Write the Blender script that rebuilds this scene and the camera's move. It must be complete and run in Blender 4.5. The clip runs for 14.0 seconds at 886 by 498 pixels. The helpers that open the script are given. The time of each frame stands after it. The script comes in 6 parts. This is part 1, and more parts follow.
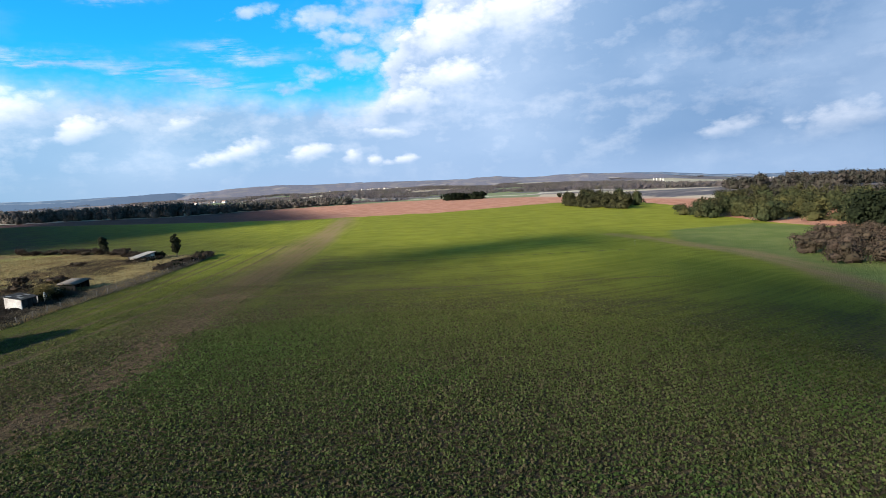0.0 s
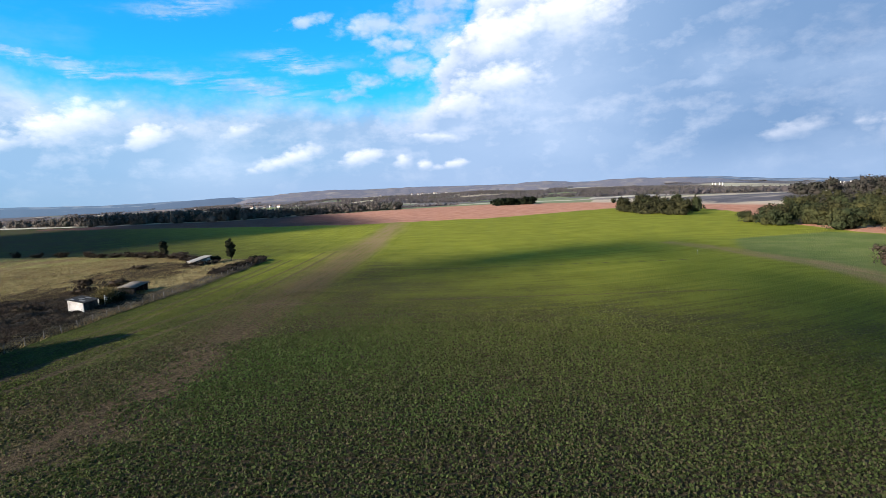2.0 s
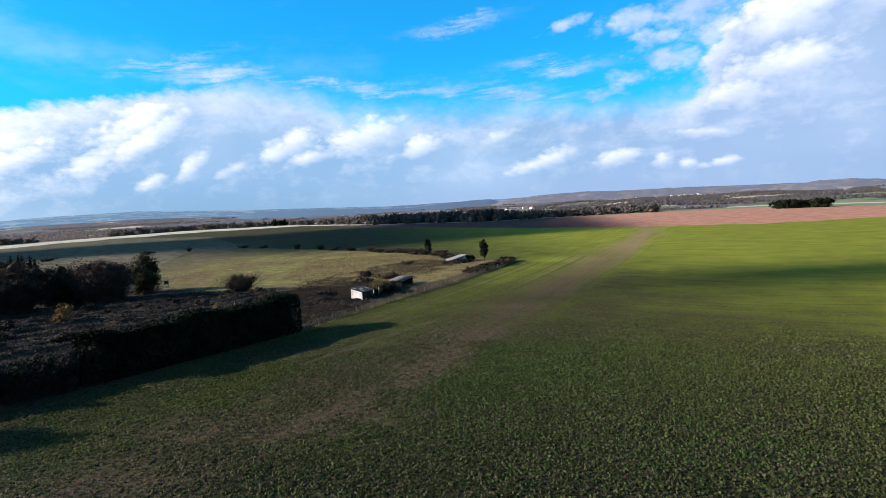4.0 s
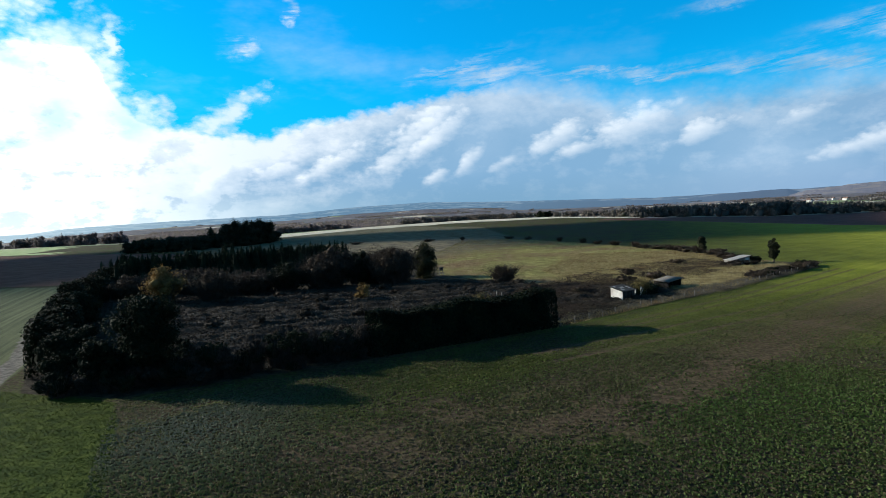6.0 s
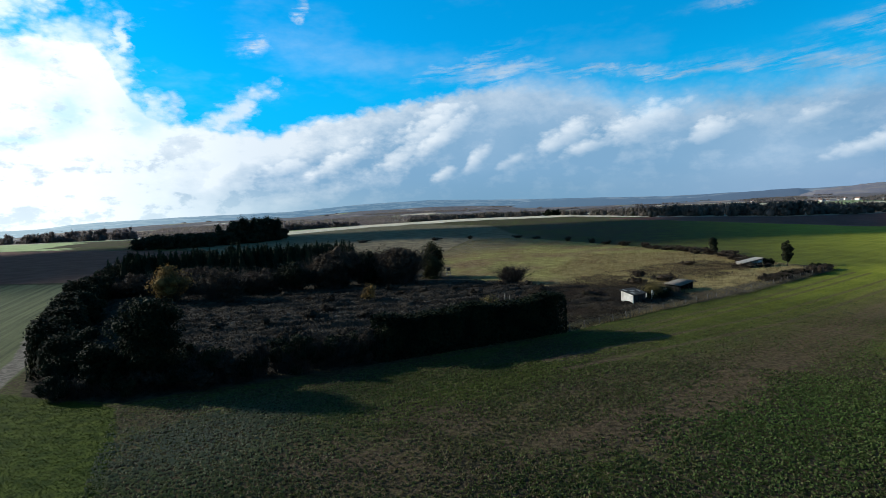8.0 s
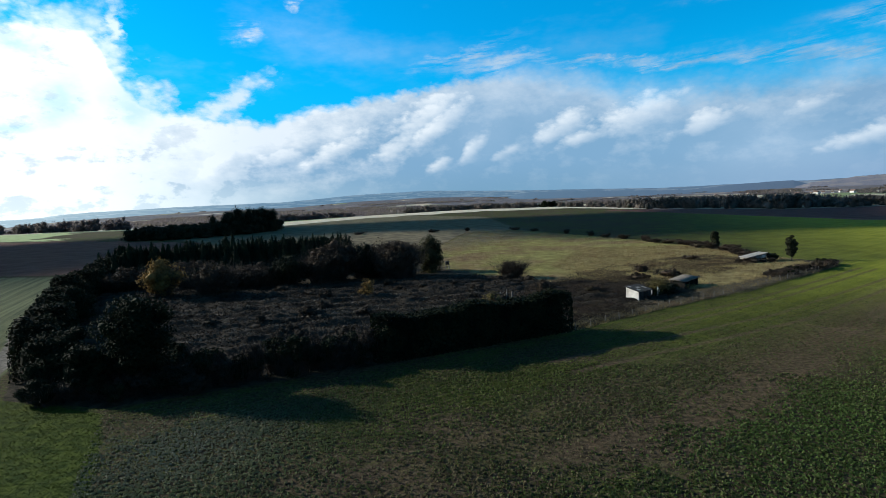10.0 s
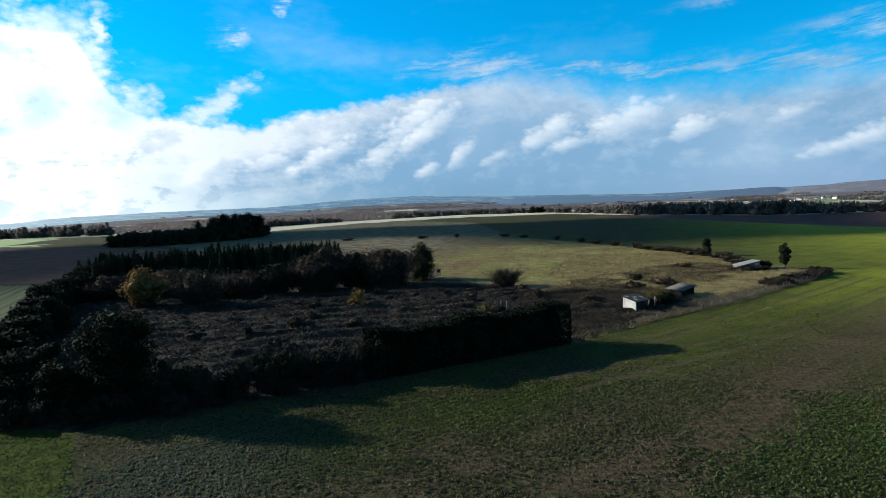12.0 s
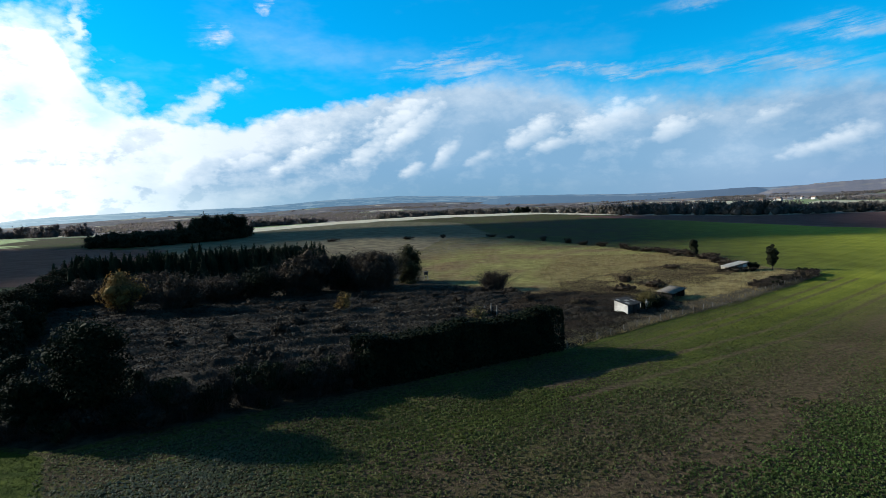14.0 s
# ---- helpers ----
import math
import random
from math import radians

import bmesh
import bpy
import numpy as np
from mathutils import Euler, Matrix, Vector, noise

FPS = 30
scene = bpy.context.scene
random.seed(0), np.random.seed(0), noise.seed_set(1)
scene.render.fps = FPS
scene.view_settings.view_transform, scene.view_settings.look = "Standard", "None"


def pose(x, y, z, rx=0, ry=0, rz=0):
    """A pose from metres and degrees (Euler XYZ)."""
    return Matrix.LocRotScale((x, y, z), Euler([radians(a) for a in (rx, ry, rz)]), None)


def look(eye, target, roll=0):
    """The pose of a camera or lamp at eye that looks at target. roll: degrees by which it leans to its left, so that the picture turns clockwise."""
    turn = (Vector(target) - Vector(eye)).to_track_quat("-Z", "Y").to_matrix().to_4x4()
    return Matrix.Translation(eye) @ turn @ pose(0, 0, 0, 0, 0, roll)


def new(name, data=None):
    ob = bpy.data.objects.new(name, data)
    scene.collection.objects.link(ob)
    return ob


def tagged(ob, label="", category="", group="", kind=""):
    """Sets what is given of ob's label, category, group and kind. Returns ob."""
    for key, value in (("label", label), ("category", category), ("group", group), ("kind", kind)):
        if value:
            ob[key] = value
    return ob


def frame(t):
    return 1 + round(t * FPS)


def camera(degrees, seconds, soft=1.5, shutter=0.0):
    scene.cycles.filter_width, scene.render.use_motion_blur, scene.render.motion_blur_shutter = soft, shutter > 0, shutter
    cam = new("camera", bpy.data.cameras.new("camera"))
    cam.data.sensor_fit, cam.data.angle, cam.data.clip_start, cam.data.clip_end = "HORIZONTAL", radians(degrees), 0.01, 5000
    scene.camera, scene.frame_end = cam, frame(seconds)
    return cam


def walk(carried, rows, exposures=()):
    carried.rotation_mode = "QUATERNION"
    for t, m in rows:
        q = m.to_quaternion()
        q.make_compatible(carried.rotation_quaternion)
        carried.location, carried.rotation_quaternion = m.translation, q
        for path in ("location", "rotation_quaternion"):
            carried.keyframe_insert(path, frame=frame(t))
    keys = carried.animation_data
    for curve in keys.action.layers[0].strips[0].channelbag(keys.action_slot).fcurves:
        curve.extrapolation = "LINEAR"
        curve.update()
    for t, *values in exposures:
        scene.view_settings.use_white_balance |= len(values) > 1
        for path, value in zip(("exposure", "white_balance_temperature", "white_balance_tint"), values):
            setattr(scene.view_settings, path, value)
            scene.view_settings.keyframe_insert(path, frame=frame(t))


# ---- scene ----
cam = camera(77.3, 14.0, soft=0.55)
PATH = [
    (0.0, pose(-5.94, -5.60, 20.39, 83.35, 2.95, -58.53)),
    (0.5, pose(-5.24, -5.08, 20.49, 83.73, 2.87, -56.56)),
    (1.0, pose(-4.57, -4.55, 20.59, 84.09, 2.90, -55.79)),
    (1.5, pose(-3.94, -4.03, 20.70, 84.01, 2.93, -55.64)),
    (2.0, pose(-3.34, -3.53, 20.80, 84.09, 2.94, -53.45)),
    (2.5, pose(-2.79, -3.07, 20.89, 84.52, 2.67, -48.92)),
    (3.0, pose(-2.28, -2.66, 20.98, 85.19, 2.74, -42.61)),
    (3.5, pose(-1.81, -2.30, 21.09, 85.37, 2.93, -35.98)),
    (4.0, pose(-1.40, -2.00, 21.24, 85.60, 3.03, -27.90)),
    (4.2, pose(-1.26, -1.91, 21.32, 85.88, 2.95, -23.95)),
    (5.3, pose(-0.64, -1.44, 21.82, 85.89, 2.98, -6.80)),
    (6.5, pose(-0.02, -0.98, 22.32, 86.15, 2.65, 0.38)),
    (7.0, pose(0.07, -0.59, 22.52, 86.04, 2.57, 0.41)),
    (7.5, pose(0.00, 0.00, 22.71, 85.98, 2.59, 0.00)),
    (8.0, pose(-0.18, 0.76, 22.88, 85.87, 2.52, -0.22)),
    (10.5, pose(-1.59, 5.32, 23.70, 84.82, 2.27, -0.98)),
    (11.0, pose(-1.87, 6.18, 23.85, 85.22, 2.33, -1.41)),
    (11.5, pose(-2.12, 6.97, 23.96, 85.55, 2.23, -1.43)),
    (12.0, pose(-2.34, 7.74, 24.08, 85.40, 2.19, -1.94)),
    (12.5, pose(-2.53, 8.48, 24.20, 85.11, 2.27, -2.68)),
    (13.0, pose(-2.70, 9.19, 24.32, 85.23, 2.21, -2.85)),
    (13.5, pose(-2.86, 9.87, 24.45, 85.48, 2.10, -3.11)),
    (14.0, pose(-3.01, 10.54, 24.56, 85.33, 2.19, -3.50)),
]
# stops, white balance and tint as the clip's camera drifts from warm to cool
EXPOSURES = [(0.0, 0.92, 6600, 14), (3.0, 0.92, 6500, 17), (4.2, 0.82, 6350, 17), (6.3, 0.5, 6200, 7), (7.5, 0.42, 6200, 7), (8.2, 0.38, 6200, 7), (10.3, 0.45, 6200, 7),
             (11.5, 0.5, 6200, 7), (14.0, 0.5, 6200, 7)]
walk(cam, PATH, EXPOSURES)

# ---- sky and sun ----
SUN_AZ, SUN_EL = -67.0, 20.5          # degrees clockwise from +y, and above the horizon
TO_SUN = Vector((math.sin(radians(SUN_AZ)) * math.cos(radians(SUN_EL)),
                 math.cos(radians(SUN_AZ)) * math.cos(radians(SUN_EL)), math.sin(radians(SUN_EL))))
sun_data = bpy.data.lights.new("sun", "SUN")
sun_data.energy, sun_data.angle, sun_data.color = 5.0, radians(0.55), (1.0, 0.95, 0.84)
sun = new("sun", sun_data)
sun.matrix_world = look(TO_SUN * 300, (0, 0, 0))


class Nodes:
    """A small helper that writes node trees."""

    def __init__(self, tree):
        self.tree = tree

    def add(self, kind):
        return self.tree.nodes.new(kind)

    def put(self, socket, value):
        if isinstance(value, bpy.types.NodeSocket):
            self.tree.links.new(value, socket)
        elif value is not None:
            socket.default_value = value

    def math(self, op, a, b=None, c=None, clamp=False):
        n = self.add("ShaderNodeMath")
        n.operation, n.use_clamp = op, clamp
        for i, v in enumerate((a, b, c)):
            self.put(n.inputs[i], v)
        return n.outputs[0]

    def noise(self, vec, scale, detail=4.0, rough=0.55, distort=0.0):
        n = self.add("ShaderNodeTexNoise")
        self.put(n.inputs["Vector"], vec)
        self.put(n.inputs["Scale"], scale)
        self.put(n.inputs["Detail"], detail)
        self.put(n.inputs["Roughness"], rough)
        self.put(n.inputs["Distortion"], distort)
        return n.outputs["Fac"]

    def step(self, value, lo, hi, a=0.0, b=1.0, smooth=True):
        n = self.add("ShaderNodeMapRange")
        n.interpolation_type, n.clamp = "SMOOTHSTEP" if smooth else "LINEAR", True
        for i, v in enumerate((value, lo, hi, a, b)):
            self.put(n.inputs[i], v)
        return n.outputs[0]

    def mix(self, fac, a, b, blend="MIX"):
        n = self.add("ShaderNodeMix")
        n.data_type, n.blend_type = "RGBA", blend
        self.put(n.inputs[0], fac)
        self.put(n.inputs[6], (*a, 1) if isinstance(a, tuple) else a)
        self.put(n.inputs[7], (*b, 1) if isinstance(b, tuple) else b)
        return n.outputs[2]

    def vec(self, x, y, z=0.0):
        n = self.add("ShaderNodeCombineXYZ")
        for i, v in enumerate((x, y, z)):
            self.put(n.inputs[i], v)
        return n.outputs[0]

    def ramp(self, fac, stops):
        n = self.add("ShaderNodeValToRGB")
        els = n.color_ramp.elements
        while len(els) < len(stops):
            els.new(0.5)
        for e, (p, c) in zip(els, stops):
            e.position, e.color = p, (*c, 1) if isinstance(c, tuple) else (c, c, c, 1)
        self.put(n.inputs[0], fac)
        return n.outputs[0]


world = bpy.data.worlds.new("sky")
scene.world = world
world.use_nodes = True
W = Nodes(world.node_tree)
world.node_tree.nodes.clear()
sky_tex = W.add("ShaderNodeTexSky")
sky_tex.sky_type, sky_tex.sun_disc = "NISHITA", False
sky_tex.sun_elevation, sky_tex.sun_rotation = radians(SUN_EL), radians(SUN_AZ)
sky_tex.air_density, sky_tex.dust_density, sky_tex.ozone_density = 1.0, 0.4, 2.5
coord = W.add("ShaderNodeTexCoord")
sep = W.add("ShaderNodeSeparateXYZ")
W.put(sep.inputs[0], coord.outputs["Generated"])
az = W.math("MULTIPLY", W.math("ARCTAN2", sep.outputs[0], sep.outputs[1]), 57.2958)
el = W.math("MULTIPLY", W.math("ARCSINE", sep.outputs[2]), 57.2958)
# coordinates on the dome in degrees, warped so that outlines billow
flat = W.vec(az, W.math("MULTIPLY", el, 1.7))
warp_a = W.math("SUBTRACT", W.noise(flat, 0.16, 6.0, 0.6), 0.5)
warp_b = W.math("SUBTRACT", W.noise(W.vec(W.math("ADD", az, 70.0), W.math("MULTIPLY", el, 1.7), 3.0), 0.16, 6.0, 0.6), 0.5)
fine_a = W.math("SUBTRACT", W.noise(flat, 0.7, 5.0, 0.6), 0.5)
azw = W.math("ADD", az, W.math("ADD", W.math("MULTIPLY", warp_a, 7.0), W.math("MULTIPLY", fine_a, 2.2)))
elw = W.math("ADD", el, W.math("ADD", W.math("MULTIPLY", warp_b, 4.0), W.math("MULTIPLY", fine_a, 1.6)))


def cells(size, seed, squeeze=1.5):
    """Rounded lobes, 0 in the middle of each, as in the heads of cumulus; size in degrees."""
    n = W.add("ShaderNodeTexVoronoi")
    n.feature, n.voronoi_dimensions = "SMOOTH_F1", "2D"
    W.put(n.inputs["Vector"], W.vec(W.math("ADD", az_soft, seed), W.math("MULTIPLY", el_soft, squeeze)))
    n.inputs["Scale"].default_value, n.inputs["Smoothness"].default_value = 1.0 / size, 0.35
    return n.outputs["Distance"]


# slightly drifting coordinates under the lobes, so that they never line up
az_soft = W.math("ADD", az, W.math("MULTIPLY", fine_a, 1.6))
el_soft = W.math("ADD", el, W.math("MULTIPLY", warp_b, 1.4))
lobes = W.math("ADD", W.math("MULTIPLY", cells(2.4, 3.0), 0.62), W.math("MULTIPLY", cells(0.9, 40.0), 0.38))
grain = W.math("SUBTRACT", W.noise(flat, 1.7, 5.0, 0.62), 0.5)
ragged = W.math("ADD", W.math("SUBTRACT", lobes, 0.42), W.math("MULTIPLY", grain, 0.55))
az_head = W.math("ADD", az, W.math("MULTIPLY", warp_a, 2.4))
el_head = W.math("ADD", el, W.math("MULTIPLY", warp_b, 1.2))


def oval(a, e, wa, we, tilt, x, y):
    """How far out on an oval, 0 in its middle and 1 on its rim, and how high on it."""
    da = W.math("SUBTRACT", x, a)
    de = W.math("DIVIDE", W.math("MULTIPLY_ADD", da, -tilt, W.math("SUBTRACT", y, e)), we)
    dn = W.math("DIVIDE", da, wa)
    return W.math("SQRT", W.math("ADD", W.math("MULTIPLY", dn, dn), W.math("MULTIPLY", de, de))), de, dn


def puff(a, e, wa, we, tilt=0.0):
    """A soft oval patch on the sky, 1 in its middle."""
    out, up, side = oval(a, e, wa, we, tilt, azw, elw)
    return W.math("EXPONENT", W.math("MULTIPLY", W.math("MULTIPLY", out, out), -1.0))


def head(a, e, wa, we, tilt=0.0, bright=1.0):
    """A cumulus head: a crisp lobed upper rim lit by the sun, its foot fading into the bank."""
    out, up, side = oval(a, e, wa * 1.35, we * 1.5, tilt, az_head, el_head)
    body = W.step(W.math("MULTIPLY_ADD", ragged, 0.75, out), 1.12, 0.22)
    foot = W.step(up, -1.2, 0.55)
    lit = W.math("MULTIPLY_ADD", up, 0.28, W.math("MULTIPLY_ADD", side, -0.14, 0.70 * bright))
    return W.math("MULTIPLY", W.math("MULTIPLY", body, foot), lit)


def wisp(a, e, wa, we, tilt=0.0):
    """A torn scrap of cloud."""
    out, up, side = oval(a, e, wa * 1.35, we * 1.5, tilt, azw, el_head)
    return W.step(W.math("MULTIPLY_ADD", ragged, 1.15, out), 1.2, 0.05, 0.0, 0.8)


def most(values):
    out = values[0]
    for v in values[1:]:
        out = W.math("MAXIMUM", out, v)
    return out


# upper edge of the cloud bank, by azimuth (degrees / 360 + 0.5), in degrees / 50
TOPS = [(-180, 14), (-90, 30), (-50, 30), (-38, 15), (-33, 15.5), (-30.5, 15.5), (-28.5, 11), (-26, 9.0), (-20, 8.2), (-16, 8.0), (-12, 9.2), (-7, 9.9), (-2, 10.9), (3, 11.7), (9, 12.1),
        (14, 11.2), (18, 9.6), (28, 8.9), (38, 9.1), (44, 8.3), (50, 8.2), (53, 9.2), (54.5, 12.5), (56.5, 16.5), (61, 20), (75, 26), (100, 30), (140, 20), (180, 14)]
edge_az = W.math("ADD", az, W.math("MULTIPLY", warp_a, W.step(az, 44.0, 54.0, 2.0, 7.0)))
top = W.math("MULTIPLY", W.ramp(W.math("ADD", W.math("DIVIDE", edge_az, 360.0), 0.5), [(a / 360 + 0.5, e / 50) for a, e in TOPS]), 50.0)
below = W.math("ADD", W.math("SUBTRACT", top, el_head), W.math("MULTIPLY", ragged, -1.15))
# its edge is crisp on the sunlit heads, soft and milky to either side
soft_edge = W.math("MAXIMUM", W.step(az, 4.0, 13.0), W.step(az, 50.0, 56.0, 0.0, 0.0))
soft_edge = W.math("MULTIPLY", soft_edge, W.step(az, 50.0, 55.0, 1.0, 0.35))
bank = W.step(below, W.math("MULTIPLY_ADD", soft_edge, -1.7, -0.55), W.math("MULTIPLY_ADD", soft_edge, 1.3, 0.6))
wisps = most([wisp(46.7, 11.3, 1.8, 0.55, -0.06), wisp(44.3, 9.7, 1.9, 0.6, 0.13), wisp(50.7, 12.4, 3.1, 1.1), wisp(49.5, 14.6, 2.0, 0.75), wisp(47.4, 16.3, 2.6, 0.9, 0.09),
              wisp(52.5, 16.6, 2.6, 1.2, 0.1), wisp(54.5, 14.4, 2.4, 1.4), wisp(41, 16.6, 1.6, 0.4, 0.2), wisp(54, 18.2, 3.0, 1.0)])
finger = most([wisp(-37.5, 17.2, 3.2, 1.6, 0.2), wisp(-32.5, 14.6, 3.2, 2.4, 0.3), wisp(-28.8, 15.6, 0.7, 1.4, 0.8), wisp(-29.3, 12.6, 2.4, 2.0, -0.2),
               wisp(-20.0, 9.6, 3.1, 1.2, 0.72), wisp(-24.2, 7.2, 3.2, 1.2, 0.6), wisp(-26.5, 9.6, 1.6, 1.4, 0.4)])
cirrus = most([puff(3.2, 14.0, 4.0, 0.55, 0.22), puff(7, 13.2, 5.0, 0.6, 0.05), puff(17, 12.5, 7, 0.5, -0.06), puff(24, 11.7, 6, 0.45, -0.05), puff(31, 11.2, 5, 0.8, -0.10), puff(-13.4, 19.4, 0.5, 1.5),
               puff(-17.8, 16.3, 1.2, 0.5), puff(39, 13.0, 4.5, 0.6), puff(36, 10.3, 5, 0.8), puff(30, 17.5, 4, 0.4, 0.1)])
streak = W.noise(W.vec(W.math("MULTIPLY", az, 0.22), W.math("MULTIPLY_ADD", az, -0.12, W.math("MULTIPLY", el, 1.7)), 5.0), 0.9, 7.0, 0.66)
cirrus = W.math("MULTIPLY", cirrus, W.step(streak, 0.36, 0.62, 0.0, 0.85))
thin = W.step(W.noise(W.vec(W.math("MULTIPLY", az, 0.4), el, 9.0), 0.11, 6.0, 0.62), 0.52, 0.8, 0.0, 0.22)
cover = most([bank, wisps, finger, cirrus, thin])
# thin places in the bright cloud near the sun
gaps = most([puff(-33.5, 9.6, 1.7, 1.6, 0.5), puff(-27.6, 9.4, 2.0, 1.5, -0.3), puff(-35.8, 13.6, 1.6, 0.7), puff(-36.5, 7.0, 1.5, 0.6, 0.3), puff(-31.0, 17.0, 2.0, 1.2)])
cover = W.math("MULTIPLY", W.math("MINIMUM", cover, 1.0), W.math("MULTIPLY_ADD", gaps, -0.35, 1.0))
# brightness of the clouds: sunlit heads, grey-blue undersides, very bright towards the sun
heads = most([head(-20.2, 4.6, 2.2, 1.0, 0.74), head(-15.1, 4.7, 2.6, 0.8, 0.23), head(-9.3, 5.6, 3.5, 0.95, 0.47), head(-4.2, 5.4, 2.2, 1.1, 0.45), head(-0.6, 8.3, 4.2, 1.25, 0.4, 1.1),
              head(0.8, 7.6, 3.3, 1.2, 0.62, 1.1), head(0.4, 9.7, 3.6, 0.9, 0.12, 1.05), head(3.8, 4.8, 1.3, 0.9, 0.8, 0.8), head(0.4, 3.3, 1.5, 0.6, 0.44, 0.65), head(7.2, 4.5, 1.2, 0.6, 0.33, 0.5),
              head(13.1, 6.7, 2.5, 1.1, 0.40, 0.88), head(20.4, 7.5, 3.8, 1.6, 0.30, 1.15), head(15.2, 5.3, 2.6, 0.7, 0.22, 0.6), head(26.2, 6.0, 2.5, 1.0, 0.23, 0.78), head(34.0, 6.6, 2.2, 0.6, 0.2, 0.55),
              head(38.4, 4.0, 3.1, 0.8, 0.27, 0.85), head(45.6, 3.7, 2.2, 0.7, 0.12, 0.75), head(49.5, 3.1, 0.9, 0.55, 0.1, 0.7), head(52.0, 2.6, 0.7, 0.4, 0.1, 0.75), head(54.6, 2.5, 1.5, 0.45, 0.12, 0.85),
              head(59.3, 10.4, 4.4, 1.5, 0.05, 0.95), head(55.6, 8.4, 2.4, 1.3, 0.05, 0.8), head(59.5, 14.4, 5.0, 2.2, 0.12, 1.0), head(66, 16.0, 5.5, 2.2, 0.05, 1.1), head(53.0, 5.4, 4.0, 0.5, -0.09, 0.45),
              head(85.7, 3.6, 2.6, 0.8, 0.1, 0.5), head(94, 3.6, 3.4, 1.2, 0.1, 0.6)])
shade = W.noise(W.vec(W.math("MULTIPLY", azw, 0.6), elw, 2.0), 0.085, 3.5, 0.5)
rim = W.step(W.math("SUBTRACT", top, elw), 0.5, 5.0, 1.0, 0.0)
glow = W.math("MULTIPLY", W.step(az, -36.0, 2.0, 1.0, 0.0), W.step(az, -120.0, -75.0))
# billows turn one flank to the sun
toward = W.noise(W.vec(W.math("SUBTRACT", az, 1.3), W.math("MULTIPLY", W.math("ADD", el, 0.8), 1.7)), 0.16, 6.0, 0.6)
relief = W.math("MULTIPLY", W.math("SUBTRACT", warp_a, W.math("SUBTRACT", toward, 0.5)), W.step(az, -14.0, 8.0, 2.2, 1.0))
relief = W.math("MULTIPLY_ADD", ragged, W.step(az, -14.0, 8.0, -0.17, -0.06), relief)
lift = W.math("MULTIPLY", rim, W.math("ADD", W.step(az, 45.0, 62.0, 0.30, 0.80), W.step(az, -14.0, 12.0, 0.34, 0.0)))
lift = W.math("MULTIPLY", lift, W.step(shade, 0.3, 0.62, 0.35, 1.0))
lift = W.math("MAXIMUM", lift, W.math("MINIMUM", W.math("MULTIPLY", heads, 1.08), 1.0))
lift = W.math("ADD", lift, W.math("MULTIPLY", glow, W.step(el, 0.0, 9.0, 0.35, 1.0)), clamp=True)
lift = W.math("ADD", lift, relief, clamp=True)
cloud_col = W.mix(lift, W.mix(W.step(az, 30.0, 60.0), (0.240, 0.425, 0.630), W.mix(W.step(az, 60.0, 85.0), (0.29, 0.44, 0.65), (0.165, 0.300, 0.500))), (0.90, 0.95, 1.0))
cloud_col = W.mix(W.math("MULTIPLY", W.step(shade, 0.42, 0.7), 0.26), cloud_col, (0.62, 0.76, 0.93))
cloud_col = W.mix(W.step(az, 70.0, 100.0, 0.0, 0.55), cloud_col, W.mix(W.step(shade, 0.35, 0.65), (0.14, 0.25, 0.43), (0.50, 0.63, 0.80)))
# low down the bank melts into pale haze
cloud_col = W.mix(W.step(el, 0.0, 4.0, 0.75, 0.0), cloud_col, W.mix(W.step(az, 8.0, 42.0), W.mix(W.step(az, -38.0, 5.0), (0.74, 0.90, 0.98), (0.200, 0.370, 0.530)), (0.28, 0.42, 0.62)))
blaze = W.math("MULTIPLY", W.step(az, -36.0, -13.0, 1.0, 0.0), W.step(az, -120.0, -75.0))
cloud_col = W.mix(W.math("MULTIPLY", blaze, W.step(W.math("ADD", shade, W.math("MULTIPLY", relief, 1.6)), 0.12, 0.40, 0.45, 1.0)), cloud_col, (1.15, 1.2, 1.22))
# above and behind, out of view: darkened to plain grey to weaken the fill light
dim = W.math("MAXIMUM", W.step(el, 22.0, 50.0), W.step(W.math("ABSOLUTE", az), 105.0, 150.0))
cloud_col = W.mix(dim, cloud_col, (0.095, 0.115, 0.145))
blue = W.mix(1.0, sky_tex.outputs[0], (0.006, 0.128, 0.195), "MULTIPLY")
blue = W.mix(W.step(el, 3.0, 17.0, 0.8, 0.22), blue, (0.02, 0.49, 0.88))
# the unseen blue overhead is darkened too, for weaker fill
blue = W.mix(W.step(el, 24.0, 60.0, 0.0, 0.85), blue, (0.03, 0.07, 0.13))
full = W.mix(W.math("MINIMUM", cover, 1.0), blue, cloud_col)
full = W.mix(W.step(el, -2.0, -6.0), full, (0.06, 0.07, 0.05))
bg = W.add("ShaderNodeBackground")
W.put(bg.inputs[0], full)
bg.inputs[1].default_value = 0.72
W.put(W.add("ShaderNodeOutputWorld").inputs[0], bg.outputs[0])

# ---- materials ----


def material(name, rough=0.9, spec=0.2):
    m = bpy.data.materials.new(name)
    m.use_nodes = True
    n = Nodes(m.node_tree)
    b = m.node_tree.nodes["Principled BSDF"]
    b.inputs["Roughness"].default_value = rough
    b.inputs["Specular IOR Level"].default_value = spec
    return m, n, b


def where(n):
    return n.add("ShaderNodeNewGeometry").outputs["Position"]


